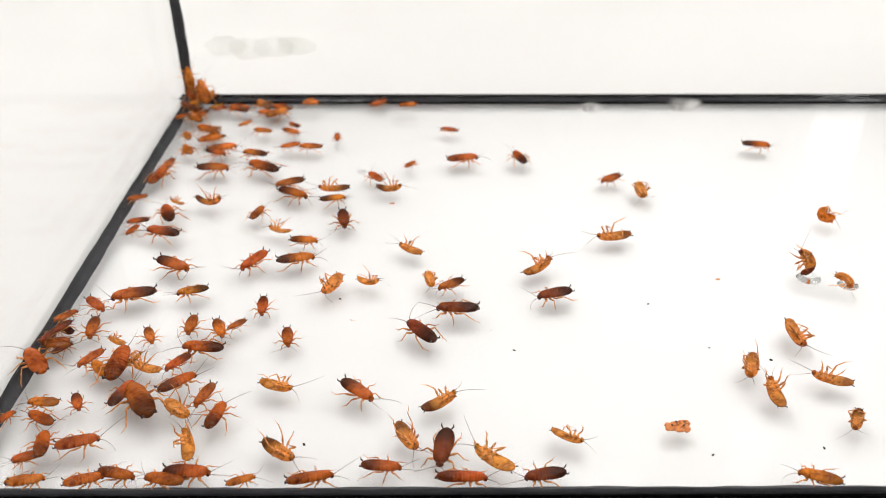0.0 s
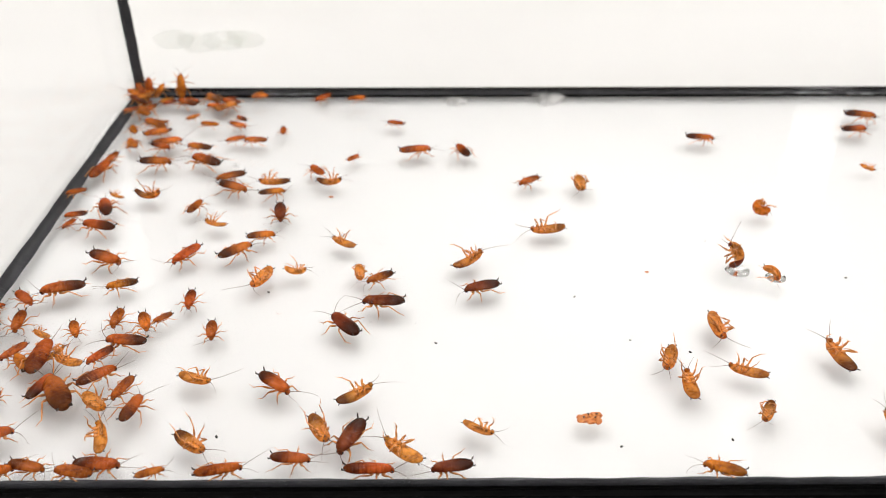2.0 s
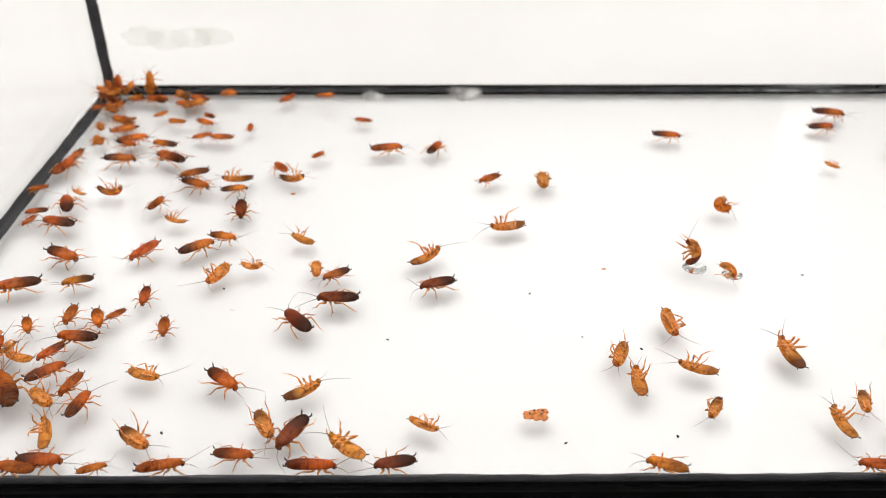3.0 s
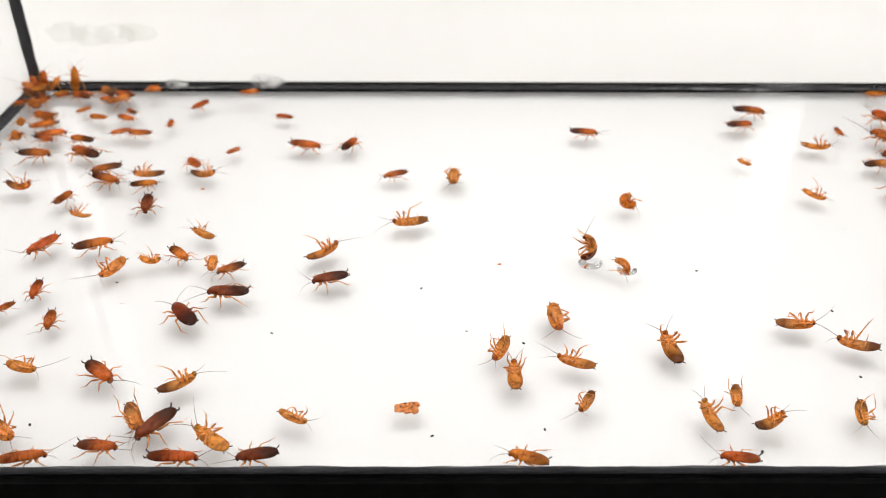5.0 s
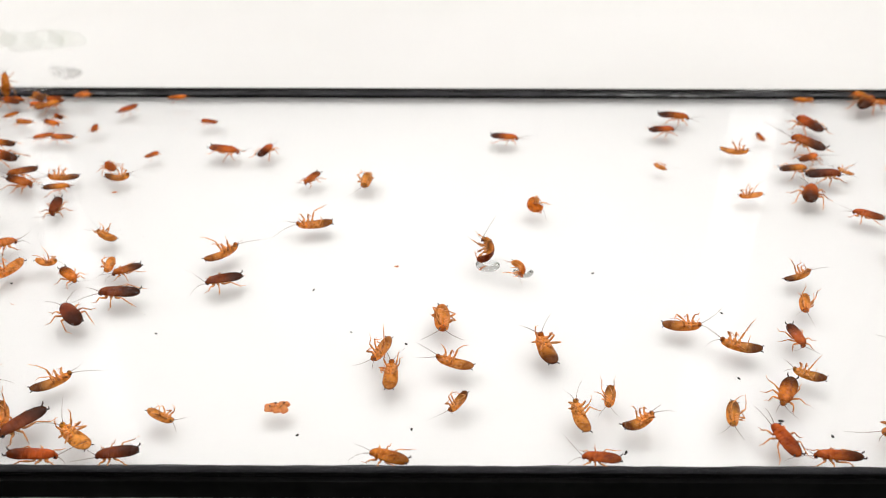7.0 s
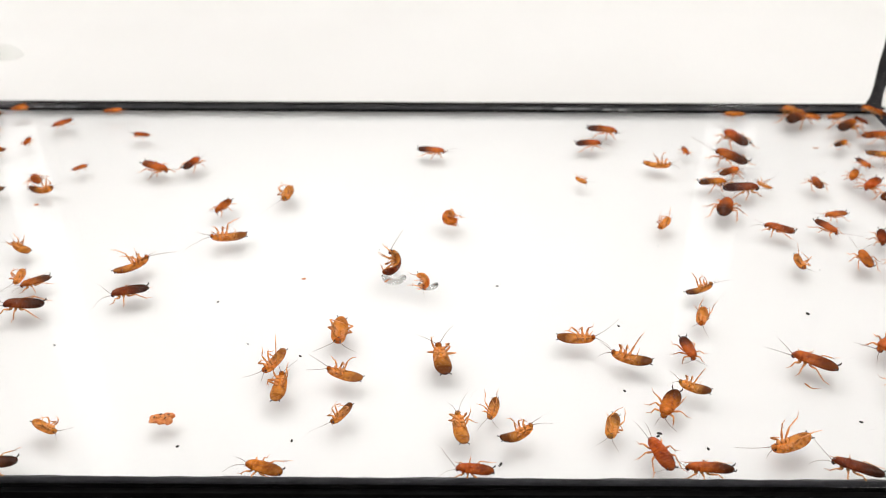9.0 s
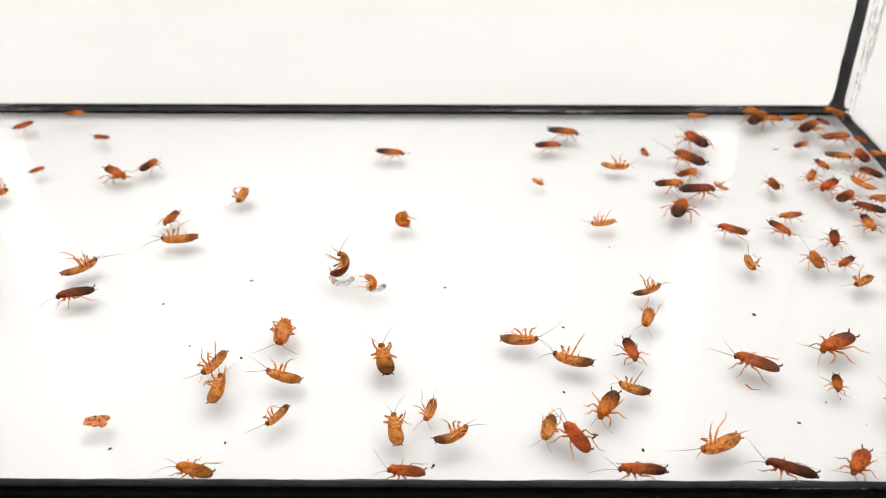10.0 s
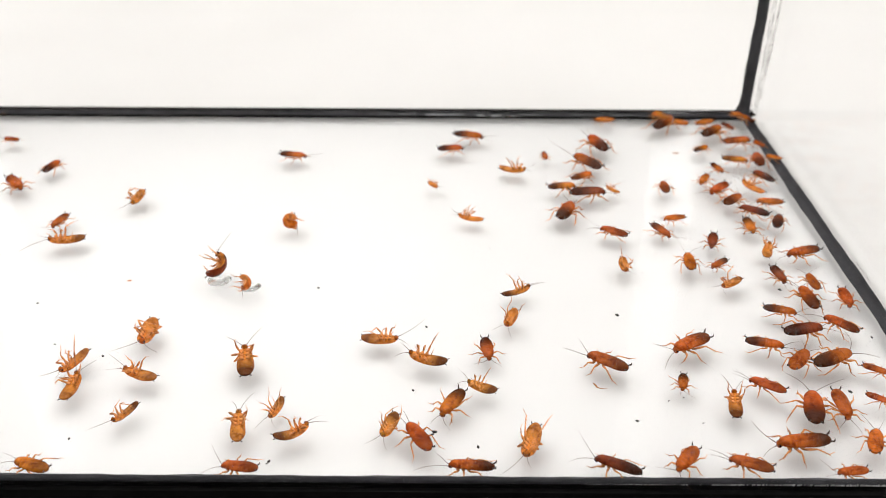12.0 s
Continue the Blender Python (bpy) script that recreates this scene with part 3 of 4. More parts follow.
cockroach(0.0328, 0.2279, 20, 0.0154, "standing", 2, 0.4)
cockroach(0.0302, 0.2232, -24, 0.0125, "standing", 3, 0.8)
cockroach(0.0328, 0.2047, -2, 0.0168, "standing", 3, 0.9)
cockroach(0.0520, 0.2215, 162, 0.0144, "standing", 2, 0.9)
cockroach(0.0597, 0.2054, 149, 0.0192, "standing", 3, 0.9)
cockroach(0.0389, 0.2603, -136, 0.0085, "standing", 2, 0.2)
cockroach(0.0508, 0.2502, 161, 0.0109, "standing", 2, 0.2)
cockroach(0.0668, 0.2494, -26, 0.0110, "standing", 2, 0.4)
cockroach(0.0694, 0.2320, -158, 0.0106, "standing", 2, 0.3)
cockroach(0.0808, 0.2299, 174, 0.0129, "standing", 2, 0.4)
cockroach(0.0759, 0.1892, -157, 0.0147, "standing", 3, 0.6)
cockroach(0.0790, 0.1784, -25, 0.0164, "standing", 3, 0.9)
cockroach(0.0988, 0.1833, -174, 0.0155, "supine", 2, 0.81)
cockroach(0.0993, 0.1734, 13, 0.0127, "standing", 2, 0.8)
cockroach(0.0646, 0.1593, 74, 0.0125, "standing", 3, 0.4)
cockroach(0.1067, 0.1542, -80, 0.0151, "standing", 4, 0.6)
cockroach(0.0938, 0.2426, -84, 0.0085, "standing", 3, 0.1)
cockroach(0.0311, 0.2791, 149, 0.0145, "standing", 3, 0.6)
cockroach(0.0456, 0.2844, 130, 0.0151, "standing", 2, 0.6)
cockroach(0.0553, 0.2727, 47, 0.0147, "standing", 2, 0.3)
cockroach(0.0543, 0.2843, -165, 0.0092, "standing", 3, 0.5)
cockroach(0.0741, 0.2805, 23, 0.0099, "standing", 2, 0.3, z=0.0035)
cockroach(0.1319, 0.2776, 17, 0.0107, "standing", 2, 0.3, z=0.0035)
cockroach(0.0086, 0.2661, 127, 0.0151, "standing", 2, 0.3)
cockroach(0.0110, 0.2731, -117, 0.0103, "standing", 3, 0.7)
cockroach(0.0056, 0.2807, -128, 0.0109, "standing", 2, 0.4, z=0.0035)
cockroach(0.1565, 0.2516, 160, 0.0103, "standing", 3, 0.3)
cockroach(0.1361, 0.2098, 56, 0.0085, "standing", 3, 0.1)
cockroach(0.1188, 0.1955, 126, 0.0120, "standing", 3, 0.2)
cockroach(0.1265, 0.1834, -2, 0.0137, "curled", 2, 1)
cockroach(0.2525, 0.1808, -90, 0.0155, "supine", 2, 0.37)
cockroach(0.2326, 0.1386, -168, 0.0166, "supine", 2, 0.7)
cockroach(0.3236, 0.2317, -8, 0.0148, "standing", 3, 0.7)
cockroach(0.1955, 0.1127, 43, 0.0168, "supine", 2, 0.59)
cockroach(0.2011, 0.0942, -163, 0.0152, "standing", 4, 0.7)
cockroach(0.2705, 0.0483, -109, 0.0152, "supine", 2, 0.59)
cockroach(0.2749, 0.0333, 90, 0.0150, "supine", 2, 0.48)
cockroach(0.2927, 0.0672, -90, 0.0172, "supine", 2, 0.37)
cockroach(0.2980, 0.0413, 159, 0.0146, "supine", 2, 0.59)
cockroach(0.2993, 0.0204, -117, 0.0120, "supine", 2, 0.81)
cockroach(0.3857, 0.0646, -4, 0.0148, "supine", 2, 0.7)
cockroach(0.4053, 0.0521, 162, 0.0158, "supine", 2, 1)
cockroach(0.3409, 0.0130, 100, 0.0152, "supine", 1, 0.48)
cockroach(0.3524, 0.0235, -101, 0.0117, "supine", 1, 0.7)
cockroach(0.3600, 0.0107, 29, 0.0138, "curled", 1, 1)
cockroach(0.3930, 0.0155, -108, 0.0131, "supine", 1, 0.7)
cockroach(0.3457, -0.0072, 172, 0.0124, "standing", 3, 0.4, z=0.0012)
cockroach(0.4210, 0.2597, -12, 0.0172, "standing", 3, 0.9)
cockroach(0.4109, 0.2418, 9, 0.0144, "standing", 3, 0.9)
cockroach(0.4026, 0.1985, -55, 0.0085, "supine", 1, 0.26)
cockroach(0.4447, 0.2157, -15, 0.0149, "supine", 1, 0.37)
cockroach(0.4635, 0.2347, -83, 0.0085, "standing", 3, 0.3)
cockroach(0.5029, 0.2842, 176, 0.0117, "standing", 2, 0.2)
cockroach(0.4942, 0.2487, 108, 0.0210, "standing", 3, 0.7)
cockroach(0.4856, 0.2245, 124, 0.0206, "standing", 3, 0.9)
cockroach(0.4809, 0.2085, 34, 0.0135, "standing", 2, 0.6)
cockroach(0.4692, 0.1965, 11, 0.0147, "standing", 2, 0.8)
cockroach(0.4816, 0.1894, 7, 0.0185, "standing", 4, 0.7)
cockroach(0.4956, 0.1941, 131, 0.0088, "supine", 1, 0.37)
cockroach(0.4688, 0.1692, 68, 0.0186, "standing", 3, 0.7)
cockroach(0.5224, 0.1965, 87, 0.0127, "standing", 3, 0.5)
cockroach(0.5365, 0.2830, 120, 0.0122, "standing", 2, 0.3, z=0.0035)
cockroach(0.5370, 0.2785, 53, 0.0209, "standing", 3, 0.8)
cockroach(0.5484, 0.2806, 159, 0.0085, "standing", 2, 0.2)
cockroach(0.5627, 0.2817, -159, 0.0118, "standing", 2, 0.2)
cockroach(0.5631, 0.2672, 47, 0.0189, "standing", 3, 0.7)
cockroach(0.5748, 0.2768, -61, 0.0095, "standing", 4, 0.5)
cockroach(0.5840, 0.2858, 119, 0.0085, "standing", 2, 0.3, z=0.0035)
cockroach(0.5870, 0.2786, 110, 0.0105, "standing", 3, 0.7, z=0.0035)
cockroach(0.5740, 0.2541, 14, 0.0167, "standing", 3, 0.4)
cockroach(0.5518, 0.2443, 38, 0.0112, "standing", 2, 0.9)
cockroach(0.5672, 0.2305, -11, 0.0136, "standing", 2, 0.5)
cockroach(0.5551, 0.2202, -70, 0.0105, "standing", 3, 0.8)
cockroach(0.5450, 0.2065, -120, 0.0116, "standing", 2, 0.3)
cockroach(0.5503, 0.1959, -136, 0.0146, "standing", 3, 0.5)
cockroach(0.5683, 0.1969, 122, 0.0147, "supine", 1, 0.26)
cockroach(0.5723, 0.1817, 173, 0.0128, "standing", 2, 0.4)
cockroach(0.5538, 0.1830, 46, 0.0148, "standing", 3, 0.6)
cockroach(0.5616, 0.1716, 144, 0.0148, "standing", 4, 0.7)
cockroach(0.5769, 0.2097, 120, 0.0139, "standing", 4, 0.7)
cockroach(0.5795, 0.2298, 83, 0.0161, "standing", 3, 0.6)
cockroach(0.5838, 0.2443, 114, 0.0085, "standing", 3, 0.2, z=0.0035)
cockroach(0.5870, 0.2270, 151, 0.0085, "standing", 2, 0.2, z=0.0035)
cockroach(0.5212, 0.1646, -170, 0.0111, "standing", 2, 0.4)
cockroach(0.5121, 0.1522, -60, 0.0131, "standing", 3, 0.6)
cockroach(0.4897, 0.1501, 146, 0.0139, "standing", 3, 0.5)
cockroach(0.4901, 0.1207, -93, 0.0123, "supine", 2, 0.37)
cockroach(0.5554, 0.1578, -89, 0.0131, "standing", 2, 0.9)
cockroach(0.5701, 0.1616, 68, 0.0136, "standing", 4, 0.9)
cockroach(0.5346, 0.1436, -108, 0.0128, "standing", 4, 0.5)
cockroach(0.5196, 0.1241, 85, 0.0141, "standing", 2, 0.3)
cockroach(0.5329, 0.1234, -141, 0.0105, "standing", 3, 0.8)
cockroach(0.5577, 0.1342, 68, 0.0128, "supine", 1, 0.48)
cockroach(0.5730, 0.1333, -163, 0.0162, "standing", 3, 0.6)
cockroach(0.5345, 0.1073, -141, 0.0126, "supine", 2, 0.7)
cockroach(0.5563, 0.1146, -82, 0.0124, "standing", 4, 0.6)
cockroach(0.5693, 0.1088, 91, 0.0123, "standing", 3, 0.2)
cockroach(0.5631, 0.0963, 93, 0.0163, "standing", 3, 0.6)
cockroach(0.5793, 0.0975, -94, 0.0127, "standing", 3, 0.1)
cockroach(0.5487, 0.0873, -15, 0.0131, "standing", 3, 0.9)
cockroach(0.5704, 0.0778, 133, 0.0146, "standing", 3, 0.6)
cockroach(0.5538, 0.0738, 15, 0.0167, "standing", 4, 0.8)
cockroach(0.5075, 0.0641, -149, 0.0172, "standing", 3, 0.6)
cockroach(0.4998, 0.0414, -104, 0.0091, "standing", 3, 0.7)
cockroach(0.5359, 0.0646, -12, 0.0144, "standing", 3, 0.8)
cockroach(0.5462, 0.0546, 51, 0.0146, "standing", 3, 0.1)
cockroach(0.5590, 0.0555, 28, 0.0183, "standing", 3, 1)
cockroach(0.5301, 0.0397, 147, 0.0133, "standing", 3, 0.3)
cockroach(0.5157, 0.0278, 80, 0.0141, "supine", 2, 0.81)
cockroach(0.5424, 0.0275, 75, 0.0177, "standing", 3, 1)
cockroach(0.5533, 0.0299, -92, 0.0147, "standing", 3, 0.2)
cockroach(0.5734, 0.0498, -30, 0.0097, "standing", 3, 0.3)
cockroach(0.5680, 0.0336, -34, 0.0085, "standing", 3, 0.4)
cockroach(0.5579, 0.0110, 65, 0.0129, "standing", 2, 0.1)
cockroach(0.5334, 0.0102, -174, 0.0181, "standing", 3, 0.7)
cockroach(0.4929, 0.0019, -128, 0.0130, "standing", 3, 0.2)
cockroach(0.5133, -0.0002, 158, 0.0140, "standing", 3, 0.4)
cockroach(0.5456, -0.0051, -173, 0.0102, "standing", 3, 0.1, z=0.0012)
cockroach(0.4695, -0.0019, 154, 0.0158, "standing", 4, 0.8)
cockroach(0.4734, 0.0521, 146, 0.0167, "standing", 3, 0.5)
cockroach(0.4217, -0.0030, 175, 0.0152, "standing", 3, 0.7)
cockroach(0.4149, 0.0281, -119, 0.0149, "standing", 2, 0.7)
cockroach(0.4258, 0.0365, 155, 0.0120, "supine", 1, 1)
cockroach(0.4279, 0.0597, -83, 0.0129, "standing", 3, 0.7)
cockroach(0.4378, 0.0793, -110, 0.0132, "supine", 2, 0.37)
cockroach(0.4412, 0.0989, 26, 0.0136, "supine", 2, 0.81)
cockroach(0.0066, 0.2865, -98, 0.0103, "standing", 2, 0.2, z=0.0035)
cockroach(0.0069, 0.2783, -121, 0.0085, "standing", 3, 0.5)
cockroach(0.0224, 0.2524, -151, 0.0085, "standing", 2, 0.3)
cockroach(0.0272, 0.2418, -152, 0.0085, "standing", 2, 0.6)
cockroach(0.0095, 0.2433, 115, 0.0111, "standing", 2, 0.2)
cockroach(0.0141, 0.2252, -118, 0.0085, "standing", 3, 0.3)
cockroach(0.0202, 0.2807, -154, 0.0085, "standing", 3, 0.6)
cockroach(0.0171, 0.2833, -146, 0.0093, "standing", 2, 0.3)
cockroach(0.0325, 0.2829, -26, 0.0107, "standing", 3, 0.6)
cockroach(0.0493, 0.2747, 172, 0.0115, "standing", 2, 0.4)
cockroach(0.0572, 0.2803, 164, 0.0118, "standing", 3, 0.5)
cockroach(0.0725, 0.2839, -129, 0.0085, "standing", 2, 0.4, z=0.0035)
cockroach(0.0675, 0.2576, 135, 0.0092, "standing", 3, 0.6)
cockroach(0.0042, 0.2821, -121, 0.0085, "standing", 2, 0.4)
cockroach(0.0028, 0.2625, -151, 0.0088, "standing", 3, 0.5, z=0.0035)
cockroach(0.0211, 0.2426, -146, 0.0085, "standing", 2, 0.3)
cockroach(0.0229, 0.2485, 130, 0.0136, "standing", 3, 0.3)
cockroach(0.0044, 0.0751, 43, 0.0085, "standing", 3, 0.2, z=0.0035)
cockroach(0.0045, 0.0699, 148, 0.0097, "standing", 4, 0.6)
cockroach(0.0040, 0.0623, -176, 0.0108, "standing", 3, 0.2)
cockroach(0.0077, 0.0585, 48, 0.0085, "standing", 4, 0.6)
cockroach(0.0167, 0.0016, -159, 0.0085, "standing", 3, 0.2)
cockroach(0.0178, -0.0098, -163, 0.0085, "standing", 2, 0.2, z=0.0012)
cockroach(0.0335, 0.0475, 39, 0.0093, "supine", 1, 0.59)
cockroach(0.0367, 0.0517, 55, 0.0085, "supine", 1, 0.59)
cockroach(0.5823, 0.2862, 128, 0.0085, "standing", 2, 0.3, z=0.0035)
cockroach(0.5352, 0.2838, 132, 0.0097, "standing", 2, 0.2, z=0.0035)
cockroach(0.5487, 0.2832, 158, 0.0085, "standing", 2, 0.1)

# those that move
swinging_one = cockroach(0.1554, 0.0068, -99, 0.0165, "standing", 4, 0.75, variant=2)
curling_one = cockroach(0.1225, 0.1026, -13, 0.0109, "curled", 1, .2, variant=1)
shifting_one = cockroach(0.0891, 0.1197, 14, 0.0164, "standing", 2, .9, variant=1)
wandering_one = cockroach(0.0904, 0.1353, -4, 0.0128, "standing", 2, .6, variant=2)
sliding_one = cockroach(0.1636, 0.2153, 13, 0.0167, "standing", 3, .4, variant=1)
turning_one = cockroach(0.1940, 0.2168, 109, 0.0145, "standing", 3, .9, variant=3)
crossing_one = cockroach(0.2394, 0.1944, -148, 0.0123, "standing", 3, .5, variant=2)
righting_one = cockroach(0.3345, 0.0497, 106, 0.0173, "supine", 2, .9, variant=7)
rolling_one = cockroach(0.4469, 0.0091, -154, 0.0170, "supine", 1, .5, variant=1)
climbing_one = cockroach(0.4052, 0.0037, 98, 0.0154, "standing", 3, .3, variant=3)
kicking_one = cockroach(0.4264, 0.1640, -54, 0.0127, "supine", 1, .2, variant=3)
edging_one = cockroach(0.1137, 0.2880, -138, 0.0118, "standing", 3, .4, variant=1)

# two that climb the silicone in the corner
climber = cockroach(0.0032, 0.2850, 125, 0.0140, "standing", 2, 0.2, z=0.0159, pitch=-80, variant=1)
follower = cockroach(0.0108, 0.2835, 120, 0.0150, "standing", 2, 0.3, z=0.0086, pitch=-52, variant=4)


# more that crowd in the corner behind them
cockroach(0.0065, 0.2885, 100, 0.0110, "standing", 3, 0.4, z=0.0060, pitch=-58, variant=2)
cockroach(0.0030, 0.2845, 140, 0.0105, "standing", 3, 0.3, z=0.0055, pitch=-42, variant=5)
cockroach(0.0120, 0.2890, 70, 0.0110, "standing", 2, 0.4, z=0.0032, pitch=-30, variant=6)
cockroach(0.0030, 0.2770, 165, 0.0115, "standing", 4, 0.4, z=0.0030, pitch=-18, variant=3)

# two curled ones in drops of water, and a small one rolled up
cockroach(0.3127, 0.1110, 78, 0.0175, "side", 4, 0.2, variant=1, z=0.0010, pitch=-12, roll=30)
cockroach(0.3261, 0.1020, -70, 0.0120, "side", 2, 0.2, variant=2, z=0.0008, roll=180)
cockroach(0.3327, 0.1547, -75, 0.0155, "ball", 2, 0.1, variant=3)


def water_drop(x, y, rx, ry, height):
    bm = bmesh.new()
    rings = []
    n = 28
    for k in range(6):
        a = k / 5 * math.pi / 2
        rings.append([bm.verts.new((rx * math.cos(a) * math.cos(t) * (1 + 0.05 * math.sin(3 * t)) if k < 5 else 1e-5 * math.cos(t), ry * math.cos(a) * math.sin(t) * (1 + 0.04 * math.cos(2 * t)) if k < 5 else 1e-5 * math.sin(t), height * math.sin(a))) for t in (2 * math.pi * i / n for i in range(n))])
    rings_to_faces(bm, rings)
    drop = tagged(new("water_drop", mesh_of("water_drop", bm, WATER)), "clear drop of water under a curled cockroach", "water drop", "drops of water")
    drop.location = (x, y, 0.0002)
    drop.visible_shadow = False


water_drop(0.3117, 0.1071, 0.0052, 0.0048, 0.0010)
water_drop(0.3266, 0.1021, 0.0044, 0.0040, 0.0009)


# ---- droppings, crumb, lost limbs ----
def speck(x, y, r, turn):
    rng = random.Random(int(x * 9999))
    r *= 1.12
    bm = bmesh.new()
    bmesh.ops.create_icosphere(bm, subdivisions=2, radius=1.0)
    for v in bm.verts:
        v.co *= rng.uniform(0.82, 1.12)
        v.co = Vector((v.co.x * r * 1.5, v.co.y * r * 0.85, v.co.z * r * 0.7))
    ob = tagged(new("dropping", mesh_of("dropping", bm, FRASS)), "tiny black dropping on the glass floor", "dropping", "droppings on the floor")
    ob.matrix_basis = pose(x, y, r * 0.72, 0, 0, turn)


speck(0.2393, 0.0883, 0.00042, 60)
speck(0.1823, 0.0584, 0.00042, 151)
speck(0.2794, 0.0532, 0.00047, 139)
speck(0.2456, 0.0046, 0.00042, 33)
speck(0.2837, 0.0079, 0.00042, 94)
speck(0.1116, 0.0914, 0.00042, 154)
speck(0.1082, 0.0085, 0.00047, 121)
speck(0.2577, 0.0604, 0.00031, 160)
speck(0.1557, 0.1288, 0.00021, 148)
speck(0.1740, 0.0709, 0.00016, 16)
speck(0.2200, 0.1294, 0.00016, 155)
speck(0.3561, 0.1018, 0.00042, 3)
speck(0.4038, 0.0743, 0.00042, 120)
speck(0.3543, -0.0016, 0.00047, 66)
speck(0.3537, -0.0024, 0.00026, 141)
speck(0.3033, 0.1305, 0.00021, 59)
speck(0.4308, 0.1356, 0.00031, 49)
speck(0.4978, 0.1165, 0.00021, 120)
speck(0.5542, 0.1036, 0.00052, 138)
speck(0.4819, 0.0837, 0.00057, 140)
speck(0.4004, 0.0352, 0.00042, 121)
speck(0.4239, 0.0065, 0.00047, 101)
speck(0.4089, 0.0134, 0.00057, 163)
speck(0.4082, 0.0122, 0.00047, 38)
speck(0.4929, 0.0313, 0.00026, 59)
speck(0.4798, 0.0204, 0.00042, 162)
speck(0.4986, 0.0332, 0.00026, 38)
speck(0.5599, 0.0372, 0.00057, 133)
speck(0.5805, 0.0705, 0.00042, 99)
speck(0.5027, 0.0199, 0.00021, 3)


def crumb(x, y, size, mat, label):
    rng = random.Random(7)
    ob = tagged(new("shell_fragment"), label, "shell fragment")
    ob.location = (x, y, 0)
    for k in range(20):
        bm = bmesh.new()
        bmesh.ops.create_icosphere(bm, subdivisions=2, radius=1.0)
        black = k in (3, 8, 14, 17)
        r = size * rng.uniform(0.14, 0.23) * (0.28 if black else 0.9)
        at = Vector(((k / 19 - 0.5) * 0.8 + rng.uniform(-0.06, 0.06), rng.uniform(-0.17, 0.17), 0.24 if black else rng.uniform(0.08, 0.16))) * size
        lean = pose(0, 0, 0, rng.uniform(-35, 35), rng.uniform(-35, 35), rng.uniform(0, 180)).to_3x3()
        for v in bm.verts:
            v.co *= r * rng.uniform(0.72, 1.2)
            v.co.z *= 0.4
            v.co = lean @ v.co + at
            v.co.z = max(v.co.z, 0.0001)
        part("flake", mesh_of("flake", bm, FRASS if black else mat, False), ob, "black flake" if black else "")
    return ob


crumb(0.2367, 0.0175, 0.0082, HUSK, "torn orange piece of shed shell on glass")
small = crumb(0.2724, 0.1063, 0.0018, HUSK, "tiny orange scrap of shell on glass")
smaller = crumb(0.1287, 0.1702, 0.0022, HUSK, "tiny orange scrap of shell on glass")


def lost_leg(x, y, turn, length):
    pts = [Vector(p) * length for p in ((0, 0, 0.03), (0.22, -0.28, 0.05), (0.3, -0.42, 0.06), (0.5, -0.45, 0.04), (1.0, -0.33, 0.03))]
    me = strand("lost_leg", LIMB, pts, [0.05 * length, 0.06 * length, 0.045 * length, 0.03 * length, 0.01 * length])
    ob = tagged(new("lost_leg", me), "thin amber insect leg lying loose on glass", "insect leg", "loose legs")
    ob.color = (0.5, 0.2, 0.06, 0)
    ob.matrix_basis = pose(x, y, 0.0002, 0, 0, turn)


lost_leg(0.4669, 0.0404, -12, 0.0052)
lost_leg(0.5355, 0.2404, 40, 0.0050)
lost_leg(0.1172, 0.0774, 10, 0.0022)


# ---- films and smears on the panes ----
def smear(name, mat, place, axis, spots, label):
    """Thin overlapping lobes on the face of a pane; spots of (along, up, radius along, radius up)."""
    bm = bmesh.new()
    for along, up, ra, ru in spots:
        ring = []
        rng = random.Random(int(1e5 * (along + ra)))
        for k in range(22):
            t = 2 * math.pi * k / 22
            w = rng.uniform(0.86, 1.1)
            a, u = along + ra * w * math.cos(t), up + ru * w * math.sin(t)
            ring.append(bm.verts.new((a, place, u) if axis == "y" else (place, a, u)))
        bm.faces.new(ring)
        place += 0.00004
    ob = part(name, mesh_of(name, bm, mat, False), tank, label)
    ob.visible_shadow = False


smear("smear", GREEN_SMEAR, Y1 - 0.0010, "y", ((0.0245, 0.0350, 0.0125, 0.0062), (0.0390, 0.0335, 0.0130, 0.0070), (0.0530, 0.0345, 0.0125, 0.0066), (0.0665, 0.0350, 0.0120, 0.0058)), "pale green smear on the back glass")
smear("smear", SMEAR, Y0 - T - 0.0009, "y", ((0.2100, 0.1384, 0.0040, 0.0016), (0.2078, 0.1388, 0.0018, 0.0010), (0.2125, 0.1386, 0.0016, 0.0010)), "dried white water mark on the front glass")
smear("smear", SMEAR, Y0 - T - 0.0013, "y", ((0.1893, 0.1381, 0.0020, 0.0011), (0.1911, 0.1379, 0.0014, 0.0006)), "dried white water mark on the front glass")
smear("smear", SMEAR, Y0 - T - 0.0009, "y", ((0.1374, 0.1215, 0.0011, 0.0007),), "dried white water mark on the front glass")
smear("smear", STREAK, 0.2920, "y", ((0.4390, 0.0004, 0.0150, 0.0005), (0.4180, 0.0008, 0.0260, 0.0003), (0.3880, 0.0012, 0.0300, 0.0002)), "silvery streak along the black silicone")
smear("smear", STREAK, 0.2917, "y", ((0.5020, 0.0013, 0.0300, 0.00012), (0.4580, 0.0011, 0.0100, 0.00016), (0.0900, 0.0010, 0.0150, 0.0003)), "silvery streak along the black silicone")
